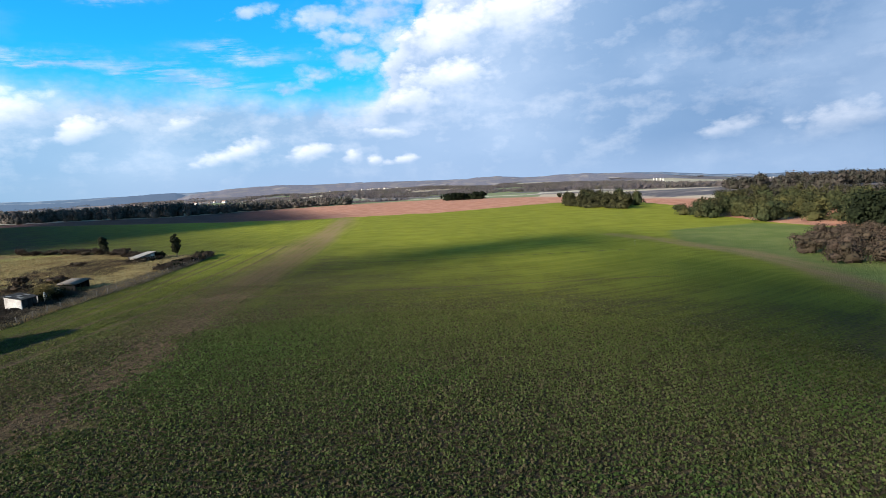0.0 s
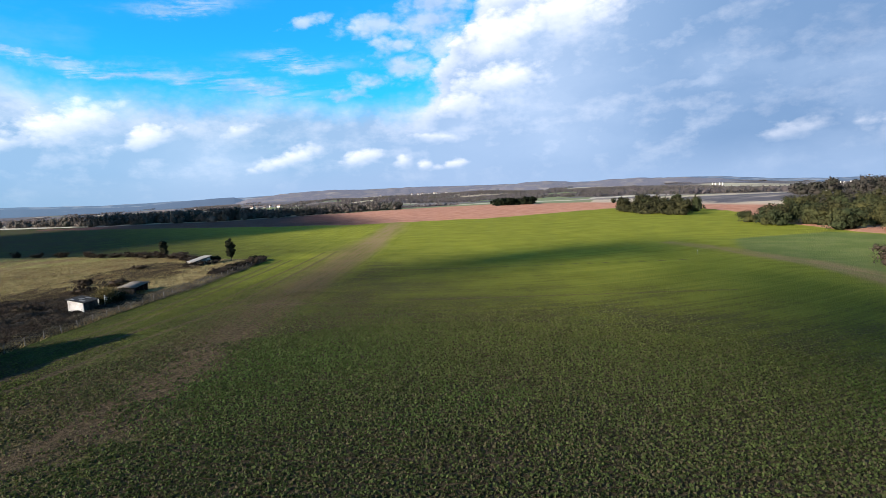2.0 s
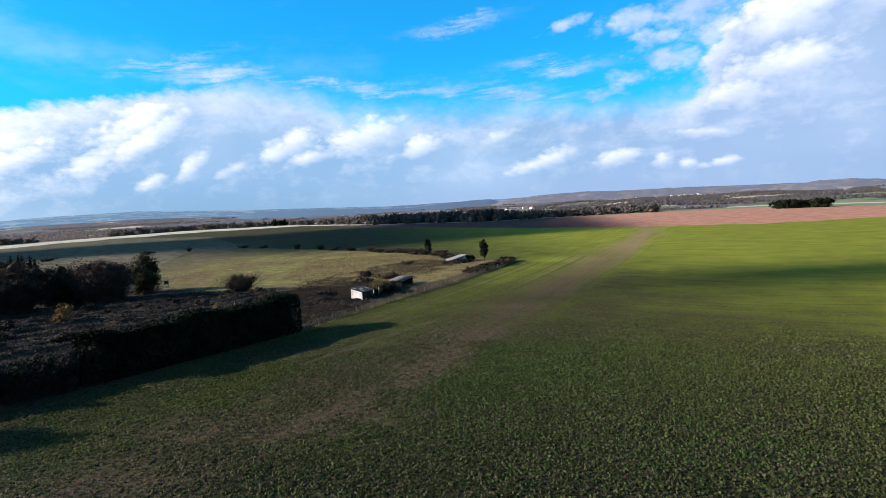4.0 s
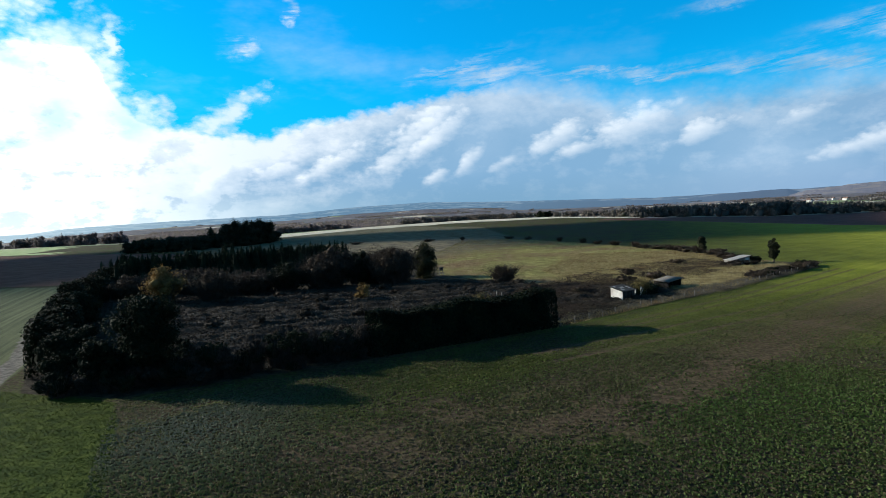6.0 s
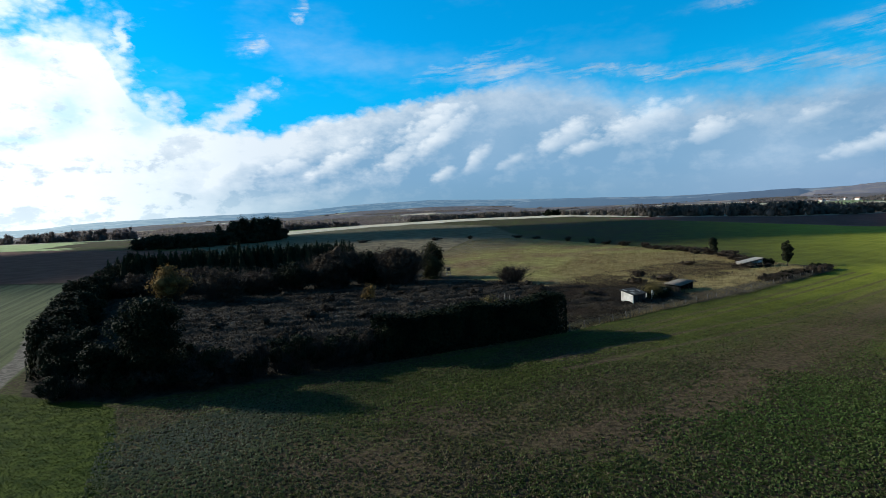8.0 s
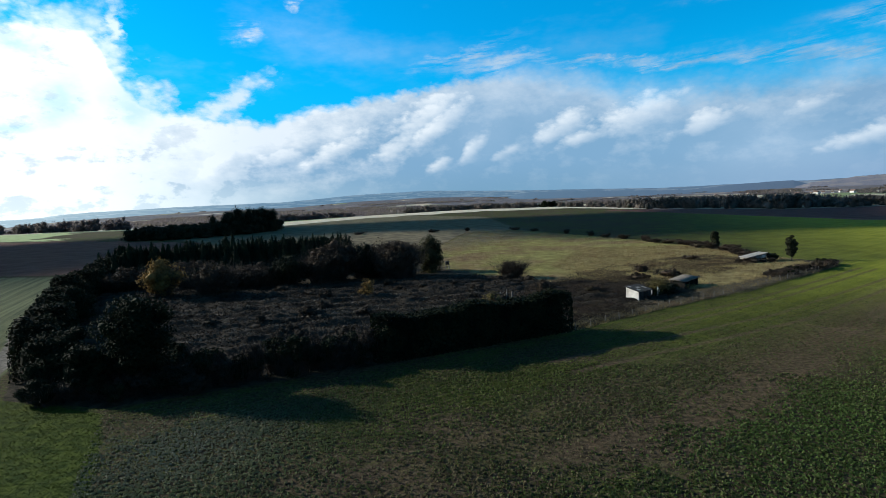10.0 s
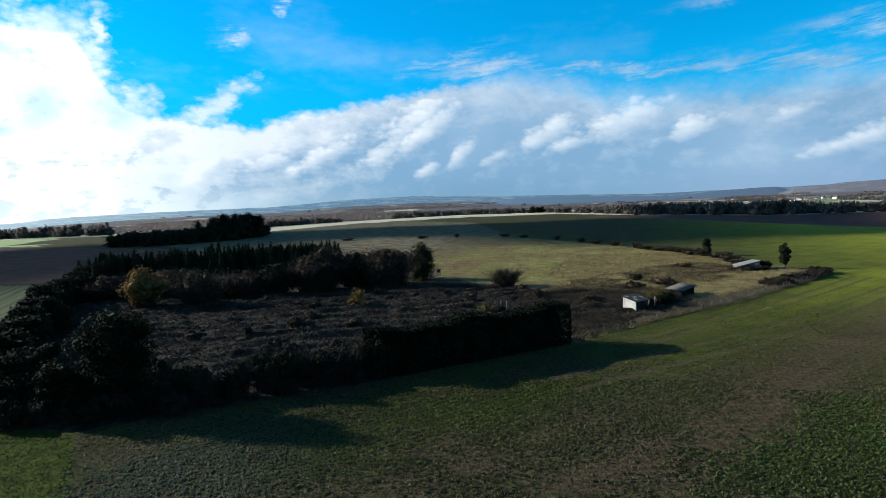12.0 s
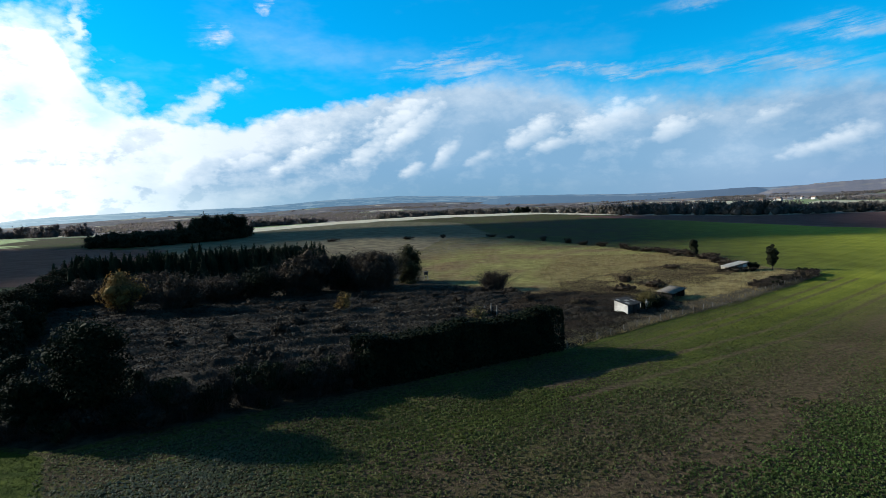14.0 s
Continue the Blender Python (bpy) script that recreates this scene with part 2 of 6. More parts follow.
def leaf_material(name, dark, light, far=None, patch=0.25, gloss=0.85, through_light=0.14):
    """Foliage: each leaf clump differs, and whole boughs differ from one another."""
    m, n, b = material(name, gloss, 0.06)
    g = n.add("ShaderNodeNewGeometry")
    col = n.mix(g.outputs["Random Per Island"], dark, light)
    big = n.noise(g.outputs["Position"], patch, 3.0, 0.6)
    col = n.mix(n.step(big, 0.4, 0.7), col, far or tuple(0.6 * c for c in dark))
    info = n.add("ShaderNodeObjectInfo")
    col = n.mix(n.math("MULTIPLY", info.outputs["Random"], 0.3), col, light)
    n.put(b.inputs["Base Color"], col)
    tr = n.add("ShaderNodeBsdfTranslucent")
    n.put(tr.inputs[0], col)
    ms = n.add("ShaderNodeMixShader")
    ms.inputs[0].default_value = through_light
    n.put(ms.inputs[1], b.outputs[0])
    n.put(ms.inputs[2], tr.outputs[0])
    n.put(m.node_tree.nodes["Material Output"].inputs[0], ms.outputs[0])
    return m


def surface(name, a, b_col, scale, rough=0.9, bump=0.3, fine=None, stain=None):
    """A rough surface with blotches, grain, stains and relief; scale in repeats per metre."""
    m, n, b = material(name, rough, 0.25)
    p = where(n)
    col = n.mix(n.step(n.noise(p, scale, 5.0, 0.6), 0.35, 0.65), a, b_col)
    grain = n.noise(p, (fine or scale * 9), 3.0, 0.6)
    col = n.mix(n.step(grain, 0.3, 0.7, 0.0, 0.4), col, tuple(0.55 * c for c in a))
    if stain:
        col = n.mix(n.step(n.noise(p, scale * 0.6, 6.0, 0.7), 0.5, 0.68, 0.0, 0.8), col, stain)
    n.put(b.inputs["Base Color"], col)
    bp = n.add("ShaderNodeBump")
    bp.inputs["Strength"].default_value = bump
    n.put(bp.inputs["Height"], grain)
    n.put(b.inputs["Normal"], bp.outputs[0])
    return m


M_BARK = surface("bark", (0.07, 0.055, 0.04), (0.12, 0.10, 0.08), 3.0)
M_TWIG = surface("twigs", (0.036, 0.027, 0.022), (0.070, 0.053, 0.042), 0.8)
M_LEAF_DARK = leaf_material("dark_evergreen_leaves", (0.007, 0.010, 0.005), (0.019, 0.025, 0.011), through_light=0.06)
M_LEAF_GREEN = leaf_material("green_leaves", (0.018, 0.021, 0.012), (0.044, 0.046, 0.024))
M_LEAF_OLIVE = leaf_material("olive_autumn_leaves", (0.026, 0.028, 0.014), (0.072, 0.066, 0.028))
M_LEAF_YELLOW = leaf_material("yellow_autumn_leaves", (0.115, 0.070, 0.024), (0.26, 0.165, 0.052), (0.065, 0.048, 0.022))
M_LEAF_BROWN = leaf_material("brown_autumn_leaves", (0.034, 0.026, 0.019), (0.072, 0.054, 0.038))
M_LEAF_CONIFER = leaf_material("conifer_needles", (0.008, 0.014, 0.008), (0.020, 0.030, 0.014))
M_BRAMBLE = leaf_material("bramble_leaves", (0.015, 0.012, 0.009), (0.060, 0.049, 0.037), (0.018, 0.014, 0.011), 0.12)
M_DRY = leaf_material("dry_grass", (0.17, 0.125, 0.055), (0.36, 0.29, 0.13), (0.15, 0.085, 0.045), 0.06, 0.8)
M_MEADOW = leaf_material("meadow_grass", (0.125, 0.110, 0.042), (0.285, 0.250, 0.100), (0.165, 0.105, 0.058), 0.035, 0.8)
M_VERGE = leaf_material("verge_grass", (0.026, 0.040, 0.006), (0.072, 0.086, 0.014), (0.046, 0.053, 0.011), 0.15, 0.8)

def crop_material():
    m, n, b = material("crop_leaves", 0.8, 0.08)
    g = n.add("ShaderNodeNewGeometry")
    s = n.add("ShaderNodeSeparateXYZ")
    n.put(s.inputs[0], g.outputs["Position"])
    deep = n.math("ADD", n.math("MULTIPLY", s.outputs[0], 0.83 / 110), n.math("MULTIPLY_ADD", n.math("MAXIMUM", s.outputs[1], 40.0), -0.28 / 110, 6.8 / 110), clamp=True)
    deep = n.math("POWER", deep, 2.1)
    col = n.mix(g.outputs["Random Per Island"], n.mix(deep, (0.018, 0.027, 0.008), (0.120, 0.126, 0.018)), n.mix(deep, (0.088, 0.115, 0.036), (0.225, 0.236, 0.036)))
    lush = n.step(n.noise(g.outputs["Position"], 0.055, 4.0, 0.6), 0.5, 0.66, 0.0, 0.8)
    # the crop stands greenest beyond the bend of the headland
    gx, gy = n.math("DIVIDE", n.math("SUBTRACT", s.outputs[0], 38.0), 20.0), n.math("DIVIDE", n.math("SUBTRACT", s.outputs[1], 55.0), 16.0)
    green = n.math("EXPONENT", n.math("MULTIPLY", n.math("ADD", n.math("POWER", n.math("ABSOLUTE", gx), 2.0), n.math("POWER", n.math("ABSOLUTE", gy), 2.0)), -1.0))
    lush = n.math("MAXIMUM", lush, n.math("MULTIPLY", green, 0.85))
    col = n.mix(n.math("MULTIPLY", lush, 0.6), col, n.mix(deep, (0.042, 0.086, 0.018), (0.13, 0.18, 0.028)))
    dull = n.step(n.noise(g.outputs["Position"], 0.09, 4.0, 0.6), 0.52, 0.7, 0.0, 0.7)
    col = n.mix(n.math("MULTIPLY", dull, 0.6), col, n.mix(deep, (0.040, 0.050, 0.018), (0.14, 0.165, 0.03)))
    # some plants are withered
    pick = n.math("FRACT", n.math("MULTIPLY", g.outputs["Random Per Island"], 7.31))
    side = n.math("ADD", n.math("MULTIPLY", s.outputs[0], -0.57), n.math("MULTIPLY", s.outputs[1], 0.82))
    band = n.math("EXPONENT", n.math("MULTIPLY", n.math("POWER", n.math("ABSOLUTE", n.math("DIVIDE", n.math("SUBTRACT", side, 40.5), 7.5)), 2.0), -1.0))
    pick = n.math("ADD", pick, n.math("MULTIPLY_ADD", band, 0.36, n.step(side, 34.0, 44.0, 0.0, 0.10)))
    withered = n.math("MULTIPLY", n.math("MULTIPLY", n.step(pick, 0.68, 0.74), n.math("MULTIPLY_ADD", green, -0.75, 1.0)), n.math("MULTIPLY_ADD", deep, -0.9, 0.9))
    col = n.mix(withered, col, (0.096, 0.074, 0.044))
    # greenest along the hedge, pale and bluish in the corner by the verge
    edge_band = n.math("EXPONENT", n.math("MULTIPLY", n.math("POWER", n.math("ABSOLUTE", n.math("DIVIDE", n.math("SUBTRACT", side, 55.0), 4.5)), 2.0), -1.0))
    col = n.mix(n.math("MULTIPLY", edge_band, 0.5), col, (0.092, 0.112, 0.022))
    cx, cy = n.math("DIVIDE", n.math("ADD", s.outputs[0], 28.0), 13.0), n.math("DIVIDE", n.math("SUBTRACT", s.outputs[1], 57.0), 11.0)
    corner = n.math("EXPONENT", n.math("MULTIPLY", n.math("ADD", n.math("MULTIPLY", cx, cx), n.math("MULTIPLY", cy, cy)), -1.0))
    col = n.mix(n.math("MULTIPLY", corner, 0.7), col, (0.168, 0.168, 0.140))
    n.put(b.inputs["Base Color"], col)
    tr = n.add("ShaderNodeBsdfTranslucent")
    n.put(tr.inputs[0], n.mix(0.25, col, (0.16, 0.20, 0.035)))
    ms = n.add("ShaderNodeMixShader")
    ms.inputs[0].default_value = 0.25
    n.put(ms.inputs[1], b.outputs[0])
    n.put(ms.inputs[2], tr.outputs[0])
    n.put(m.node_tree.nodes["Material Output"].inputs[0], ms.outputs[0])
    return m


M_CROP = crop_material()
M_SCRUB = leaf_material("brown_scrub_leaves", (0.030, 0.021, 0.016), (0.084, 0.060, 0.044), (0.06, 0.05, 0.03))
M_ROOF_GREY = surface("grey_roof_sheet", (0.085, 0.070, 0.056), (0.16, 0.138, 0.112), 0.5, 0.85, 0.4, 6.0)
M_IVY = leaf_material("olive_ivy_leaves", (0.075, 0.060, 0.022), (0.200, 0.160, 0.062), (0.06, 0.05, 0.022), 0.3)
M_CREST = leaf_material("lit_crest_stalks", (0.075, 0.063, 0.050), (0.185, 0.160, 0.125), (0.05, 0.042, 0.034), 0.2)
M_WEED = leaf_material("grey_weeds", (0.065, 0.058, 0.044), (0.17, 0.15, 0.11), (0.05, 0.04, 0.032), 0.3)
# distance haze is put into this pale purple-grey wood colour
M_WOOD_FAR = leaf_material("far_woodland_haze", (0.130, 0.108, 0.110), (0.185, 0.152, 0.145), (0.140, 0.122, 0.085), 0.012, 0.9, 0.6)
M_BELT = leaf_material("bare_belt_twigs", (0.075, 0.066, 0.062), (0.205, 0.170, 0.145), (0.050, 0.056, 0.044), 0.05, 0.9, 0.3)
M_WOOD_MIX = leaf_material("mixed_autumn_wood_leaves", (0.020, 0.028, 0.013), (0.050, 0.058, 0.026), (0.095, 0.085, 0.030), 0.07, 0.9)
M_BARE = leaf_material("bare_woodland_twigs", (0.030, 0.027, 0.024), (0.080, 0.067, 0.055), (0.034, 0.038, 0.026), 0.05, 0.9)
# sheen whitens the far woods at grazing angles, in place of haze
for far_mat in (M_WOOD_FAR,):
    haze_sheen = far_mat.node_tree.nodes["Principled BSDF"].inputs
    haze_sheen["Sheen Weight"].default_value, haze_sheen["Sheen Roughness"].default_value = 0.15, 0.6
M_WALL = surface("weathered_whitewash", (0.68, 0.655, 0.61), (0.50, 0.475, 0.435), 0.7, 0.9, 0.3, 7.0, (0.30, 0.27, 0.23))
M_ROOF = surface("weathered_roof_sheet", (0.026, 0.023, 0.021), (0.062, 0.057, 0.052), 0.9, 0.85, 0.4, 6.0)
M_ROOF_PALE = surface("bleached_roof_sheet", (0.33, 0.31, 0.28), (0.22, 0.20, 0.18), 0.5, 0.85, 0.4, 6.0, (0.20, 0.18, 0.16))
# near-black that paints in the shade inside doorways and openings
M_DARK = surface("opening_shade", (0.015, 0.013, 0.012), (0.025, 0.02, 0.02), 1.0)
M_PLANK = surface("grey_planks", (0.22, 0.19, 0.16), (0.36, 0.33, 0.29), 0.8, 0.9, 0.3, 8.0)
M_DARK_PLANK = surface("dark_planks", (0.035, 0.031, 0.028), (0.075, 0.068, 0.06), 0.8, 0.9, 0.3, 8.0)
M_POST = surface("grey_fence_wood", (0.14, 0.125, 0.11), (0.28, 0.255, 0.225), 1.2, 0.9, 0.2, 8.0)
M_WIRE = surface("rusty_wire", (0.10, 0.09, 0.085), (0.16, 0.14, 0.13), 2.0, 0.7)
M_HOUSE = surface("pale_render", (0.72, 0.68, 0.62), (0.55, 0.51, 0.46), 0.05)
M_TILE = surface("roof_tiles", (0.17, 0.105, 0.085), (0.24, 0.16, 0.13), 0.1)
M_GLASS = surface("dark_window", (0.03, 0.035, 0.04), (0.05, 0.055, 0.06), 0.5, 0.15)
M_CLOUD = surface("cloud_vapour", (0.9, 0.9, 0.9), (0.85, 0.86, 0.88), 0.01)

# ---- the lie of the land ----
# how far the plateau reaches, by azimuth from the middle of the field
EDGE_AZ = [-180, -60, -40, -30, -16, -5, 3, 12, 21, 32, 40, 50, 58, 69, 78, 86, 95, 120, 180]
EDGE_R = [900, 950, 950, 800, 800, 1000, 1150, 1100, 760, 640, 680, 715, 735, 620, 480, 420, 420, 700, 900]
# height above eye level, in degrees, to which the country beyond climbs
RIDGE_AZ = [-180, -60, -39, -33, -26, -15, -8, -1, 6, 15, 22, 28, 38, 48, 55, 63, 70, 77, 80, 84, 88, 97, 120, 180]
RIDGE_EL = [-0.6, -0.6, -0.8, -0.4, -0.2, -0.1, 0.3, 0.4, 0.2, 0.0, -0.15, -0.1, 0.2, 0.35, 0.3, 0.35, 0.15, 0.0, -0.1, -0.5, -0.8, -0.8, -0.5, -0.5]
EYE_Z = 22.0
HILLS = [(93, 2200, 6, 500, 12), (36, 2000, 3, 300, 10), (20, 3000, 4, 400, 8), (47, 2000, 4, 350, 14), (57, 2700, 4, 400, 14), (42, 2700, 3, 350, 16), (68, 2300, 5, 400, 8)]
PALE = [(69, 3000, 3.2, 330), (84, 2700, 6.8, 430), (33, 2300, 7, 330), (48.5, 2050, 1.8, 150), (44, 3450, 3, 220), (26, 2900, 5, 260), (-34, 1500, 3, 200),
        (39.5, 1700, 3, 160), (45, 1900, 2, 120), (13, 2300, 5, 150), (3, 2600, 5, 110), (18, 1900, 5, 140), (55, 3300, 3, 130), (62, 3100, 2.5, 130)]


def lump(x, y, size, octaves=3):
    """Smooth value noise on arrays, about -1 to 1."""
    out, amp, total = np.zeros_like(x), 1.0, 0.0
    for o in range(octaves):
        f = 2.0 ** o / size
        a = np.sin(x * f * 5.1 + 1.7 * o + 1.9 * np.sin(y * f * 3.7 + o)) * np.cos(y * f * 4.6 - 0.9 * o + 1.6 * np.sin(x * f * 3.1 + 2.2 * o))
        out += amp * a
        total += amp
        amp *= 0.5
    return out / total


def land(x, y):
    """Height of the ground."""
    x, y = np.asarray(x, float), np.asarray(y, float)
    d, a = np.hypot(x, y), np.degrees(np.arctan2(x, y))
    edge, ridge = np.interp(a, EDGE_AZ, EDGE_R), np.interp(a, RIDGE_AZ, RIDGE_EL)
    f = np.clip((d - edge * 1.55) / (4500 - edge * 1.55), 0, 1)
    el = -1.75 + (ridge + 1.75) * f ** 0.75 + 0.16 * lump(x, y, 2600.0) * np.clip(f * 4, 0, 1) * np.clip((1 - f) * 6, 0.35, 1)
    far = EYE_Z + d * np.tan(np.radians(el))
    for ha, hd, wa, wd, up in HILLS:
        far = far + up * np.exp(-((a - ha) / wa) ** 2 - ((d - hd) / wd) ** 2)
    far = np.minimum(far, EYE_Z + d * np.tan(np.radians(ridge + 0.25)))
    k = np.clip((d - edge) / (edge * 0.55), 0, 1)
    k = k * k * (3 - 2 * k)
    near = 0.25 * lump(x, y, 90.0) * np.clip((d - 120) / 100, 0, 1) + 0.05 * lump(x, y, 14.0)
    return near * (1 - k) + far * k


def land_z(x, y):
    return float(land(np.array([x]), np.array([y]))[0])


def inside(x, y, poly, soft):
    """0.5 on the outline of a polygon, rising to 1 inside and falling to 0 outside over soft metres."""
    best, sign = np.full(x.shape, 1e9), np.zeros(x.shape, bool)
    n = len(poly)
    for i in range(n):
        (ax, ay), (bx, by) = poly[i], poly[(i + 1) % n]
        ex, ey = bx - ax, by - ay
        t = np.clip(((x - ax) * ex + (y - ay) * ey) / (ex * ex + ey * ey), 0, 1)
        best = np.minimum(best, np.hypot(x - ax - t * ex, y - ay - t * ey))
        if ay != by:
            hit = ((ay > y) != (by > y)) & (x < (bx - ax) * (y - ay) / (by - ay) + ax)
            sign ^= hit
    return np.clip(0.5 + np.where(sign, best, -best) / (2 * soft), 0, 1)


def along(x, y, line, half, soft):
    best = np.full(x.shape, 1e9)
    for (ax, ay), (bx, by) in zip(line, line[1:]):
        ex, ey = bx - ax, by - ay
        t = np.clip(((x - ax) * ex + (y - ay) * ey) / (ex * ex + ey * ey), 0, 1)
        best = np.minimum(best, np.hypot(x - ax - t * ex, y - ay - t * ey))
    return np.clip(0.5 + (half - best) / (2 * soft), 0, 1)


FENCE = [(22.0, 99.0), (42.0, 113.0), (68.0, 129.0), (90.0, 145.0), (112.0, 161.0)]
PLOT = [(-58, 74), (-42, 70), (-11, 83), (20, 98)] + FENCE + [(117, 166), (112, 190), (109, 222), (98, 266), (84, 312), (54, 400), (-60, 420),
        (-110, 330), (-128, 235), (-96, 135), (-72, 96)]
MEADOW = [(32, 152), (12, 172), (2, 195), (-2, 290), (20, 400), (54, 400), (84, 312), (98, 266), (109, 222), (108, 195), (92, 172), (72, 152), (56, 150)]
BROWN_GRASS = [(60, 133), (38, 152), (36, 190), (62, 246), (100, 240), (112, 185), (113, 166), (92, 150)]
VERGE = [(-62, 66), (-64.5, 77), (-58, 74.5), (-42, 68.5), (-36.8, 60), (-28.4, 43), (-17, 16), (-6, -12), (-60, -20), (-60, 40)]
TRACK = [(-40, -60), (-52, 20), (-60, 62), (-66, 78), (-74, 96), (-99, 136), (-132, 232), (-150, 300)]
LEFT_FIELD = [(-62, 72), (-70, 94), (-96, 136), (-129, 215), (-176, 222), (-520, 260), (-520, -80), (-60, -80)]
BROWN_FIELD = [(-131, 222), (-176, 226), (-520, 262), (-620, 440), (-470, 545), (-345, 505), (-262, 458), (-170, 400), (-140, 300)]
LEFT_PALE = [(-520, 590), (-440, 545), (-350, 515), (-372, 560), (-420, 575), (-440, 690), (-620, 860), (-680, 700)]
BACK_GRASS = [(-80, 360), (-110, 330), (-60, 250), (-6, 262), (30, 300), (60, 345), (62, 400), (54, 430), (-30, 470), (-80, 440)]
TILLED = [(54, 402), (-60, 422), (-112, 332), (-140, 300), (-170, 400), (-270, 520), (-240, 800), (-100, 1020), (60, 700), (58, 420)]
STUBBLE = [(-260, 640), (-210, 620), (-110, 850), (80, 1000), (230, 960), (290, 700), (330, 770), (300, 1300), (0, 1300), (-250, 950)]
RED_SOIL = [(285, 285), (305, 262), (345, 205), (450, 160), (440, 96), (350, 44), (300, 36), (230, -5), (205, -40), (330, -60), (520, 60), (640, 200), (700, 420), (560, 560),
            (420, 700), (230, 760), (250, 560), (268, 380)]
SHADED_SOIL = [(278, 290), (296, 290), (345, 345), (420, 440), (500, 600), (430, 760), (200, 800), (230, 560), (255, 380)]
PALE_FIELD = [(172, 22), (205, 30), (232, 4), (206, -38), (120, -60), (92, -32)]
STRIP = [(305, 270), (232, 208), (135, 146), (95, 115), (60, 90), (38, 76), (14, 62), (-4, 54)]
BARE_STRIP = [(297, 256), (160, 149), (97, 106), (54, 75), (32, 59), (22, 49), (4, 52), (20, 64), (42, 80), (74, 103), (134, 146), (290, 262)]
HEADLAND = [(190, 46), (172, 24), (160, 14), (150, 4), (138, -4), (124, -11), (96, -22)]

ROW = Vector((-0.52, 0.854, 0))     # the way in which the crop is drilled
BEND = 0.0055                       # and how the rows curve


def drill_line(at, lo=-60, hi=46):
    """A wheel track that follows the curved rows."""
    return [((at + BEND * (d - 5) ** 2) * ROW.y + d * ROW.x, (at + BEND * (d - 5) ** 2) * -ROW.x + d * ROW.y) for d in range(lo, hi, 5)]


TRAMS = [drill_line(28.6, -60, 18), drill_line(36.3, -60, 36), drill_line(55, -60, 30),
         [(60, 96), (110, 14)], [(96, 118), (150, 30)], [(30, 97), (72, 124), (116, 156)], [(33, 95.5), (74, 121.5), (118, 153)],
         [(14, 81), (60, 104), (140, 160)], [(16, 76), (62, 99), (142, 156)]]


def spread(lo, hi, dense_lo, dense_hi, fine, growth):
    core = np.arange(dense_lo, dense_hi + fine / 2, fine)
    out, step, v = [], fine, dense_hi
    while v < hi:
        step *= growth
        v += step
        out.append(min(v, hi))
    low, step, v = [], fine, dense_lo
    while v > lo:
        step *= growth
        v -= step
        low.append(max(v, lo))
    return np.concatenate([low[::-1], core, out])


def sheet(name, xs, ys, zfun):
    gx, gy = np.meshgrid(xs, ys)
    nx, ny = len(xs), len(ys)
    co = np.stack([gx, gy, zfun(gx, gy)], -1).reshape(-1, 3)
    i = np.arange(nx * ny).reshape(ny, nx)
    quads = np.stack([i[:-1, :-1], i[:-1, 1:], i[1:, 1:], i[1:, :-1]], -1).reshape(-1, 4)
    return quick_mesh(name, co, quads), gx.ravel(), gy.ravel()


def quick_mesh(name, co, faces):
    """A mesh from arrays of points and of faces with equal corner counts."""
    me = bpy.data.meshes.new(name)
    k = faces.shape[1]
    me.vertices.add(len(co))
    me.vertices.foreach_set("co", np.ascontiguousarray(co, np.float32).ravel())
    me.loops.add(faces.size)
    me.loops.foreach_set("vertex_index", np.ascontiguousarray(faces, np.int32).ravel())
    me.polygons.add(len(faces))
    me.polygons.foreach_set("loop_start", np.arange(len(faces), dtype=np.int32) * k)
    me.update(calc_edges=True)
    return me


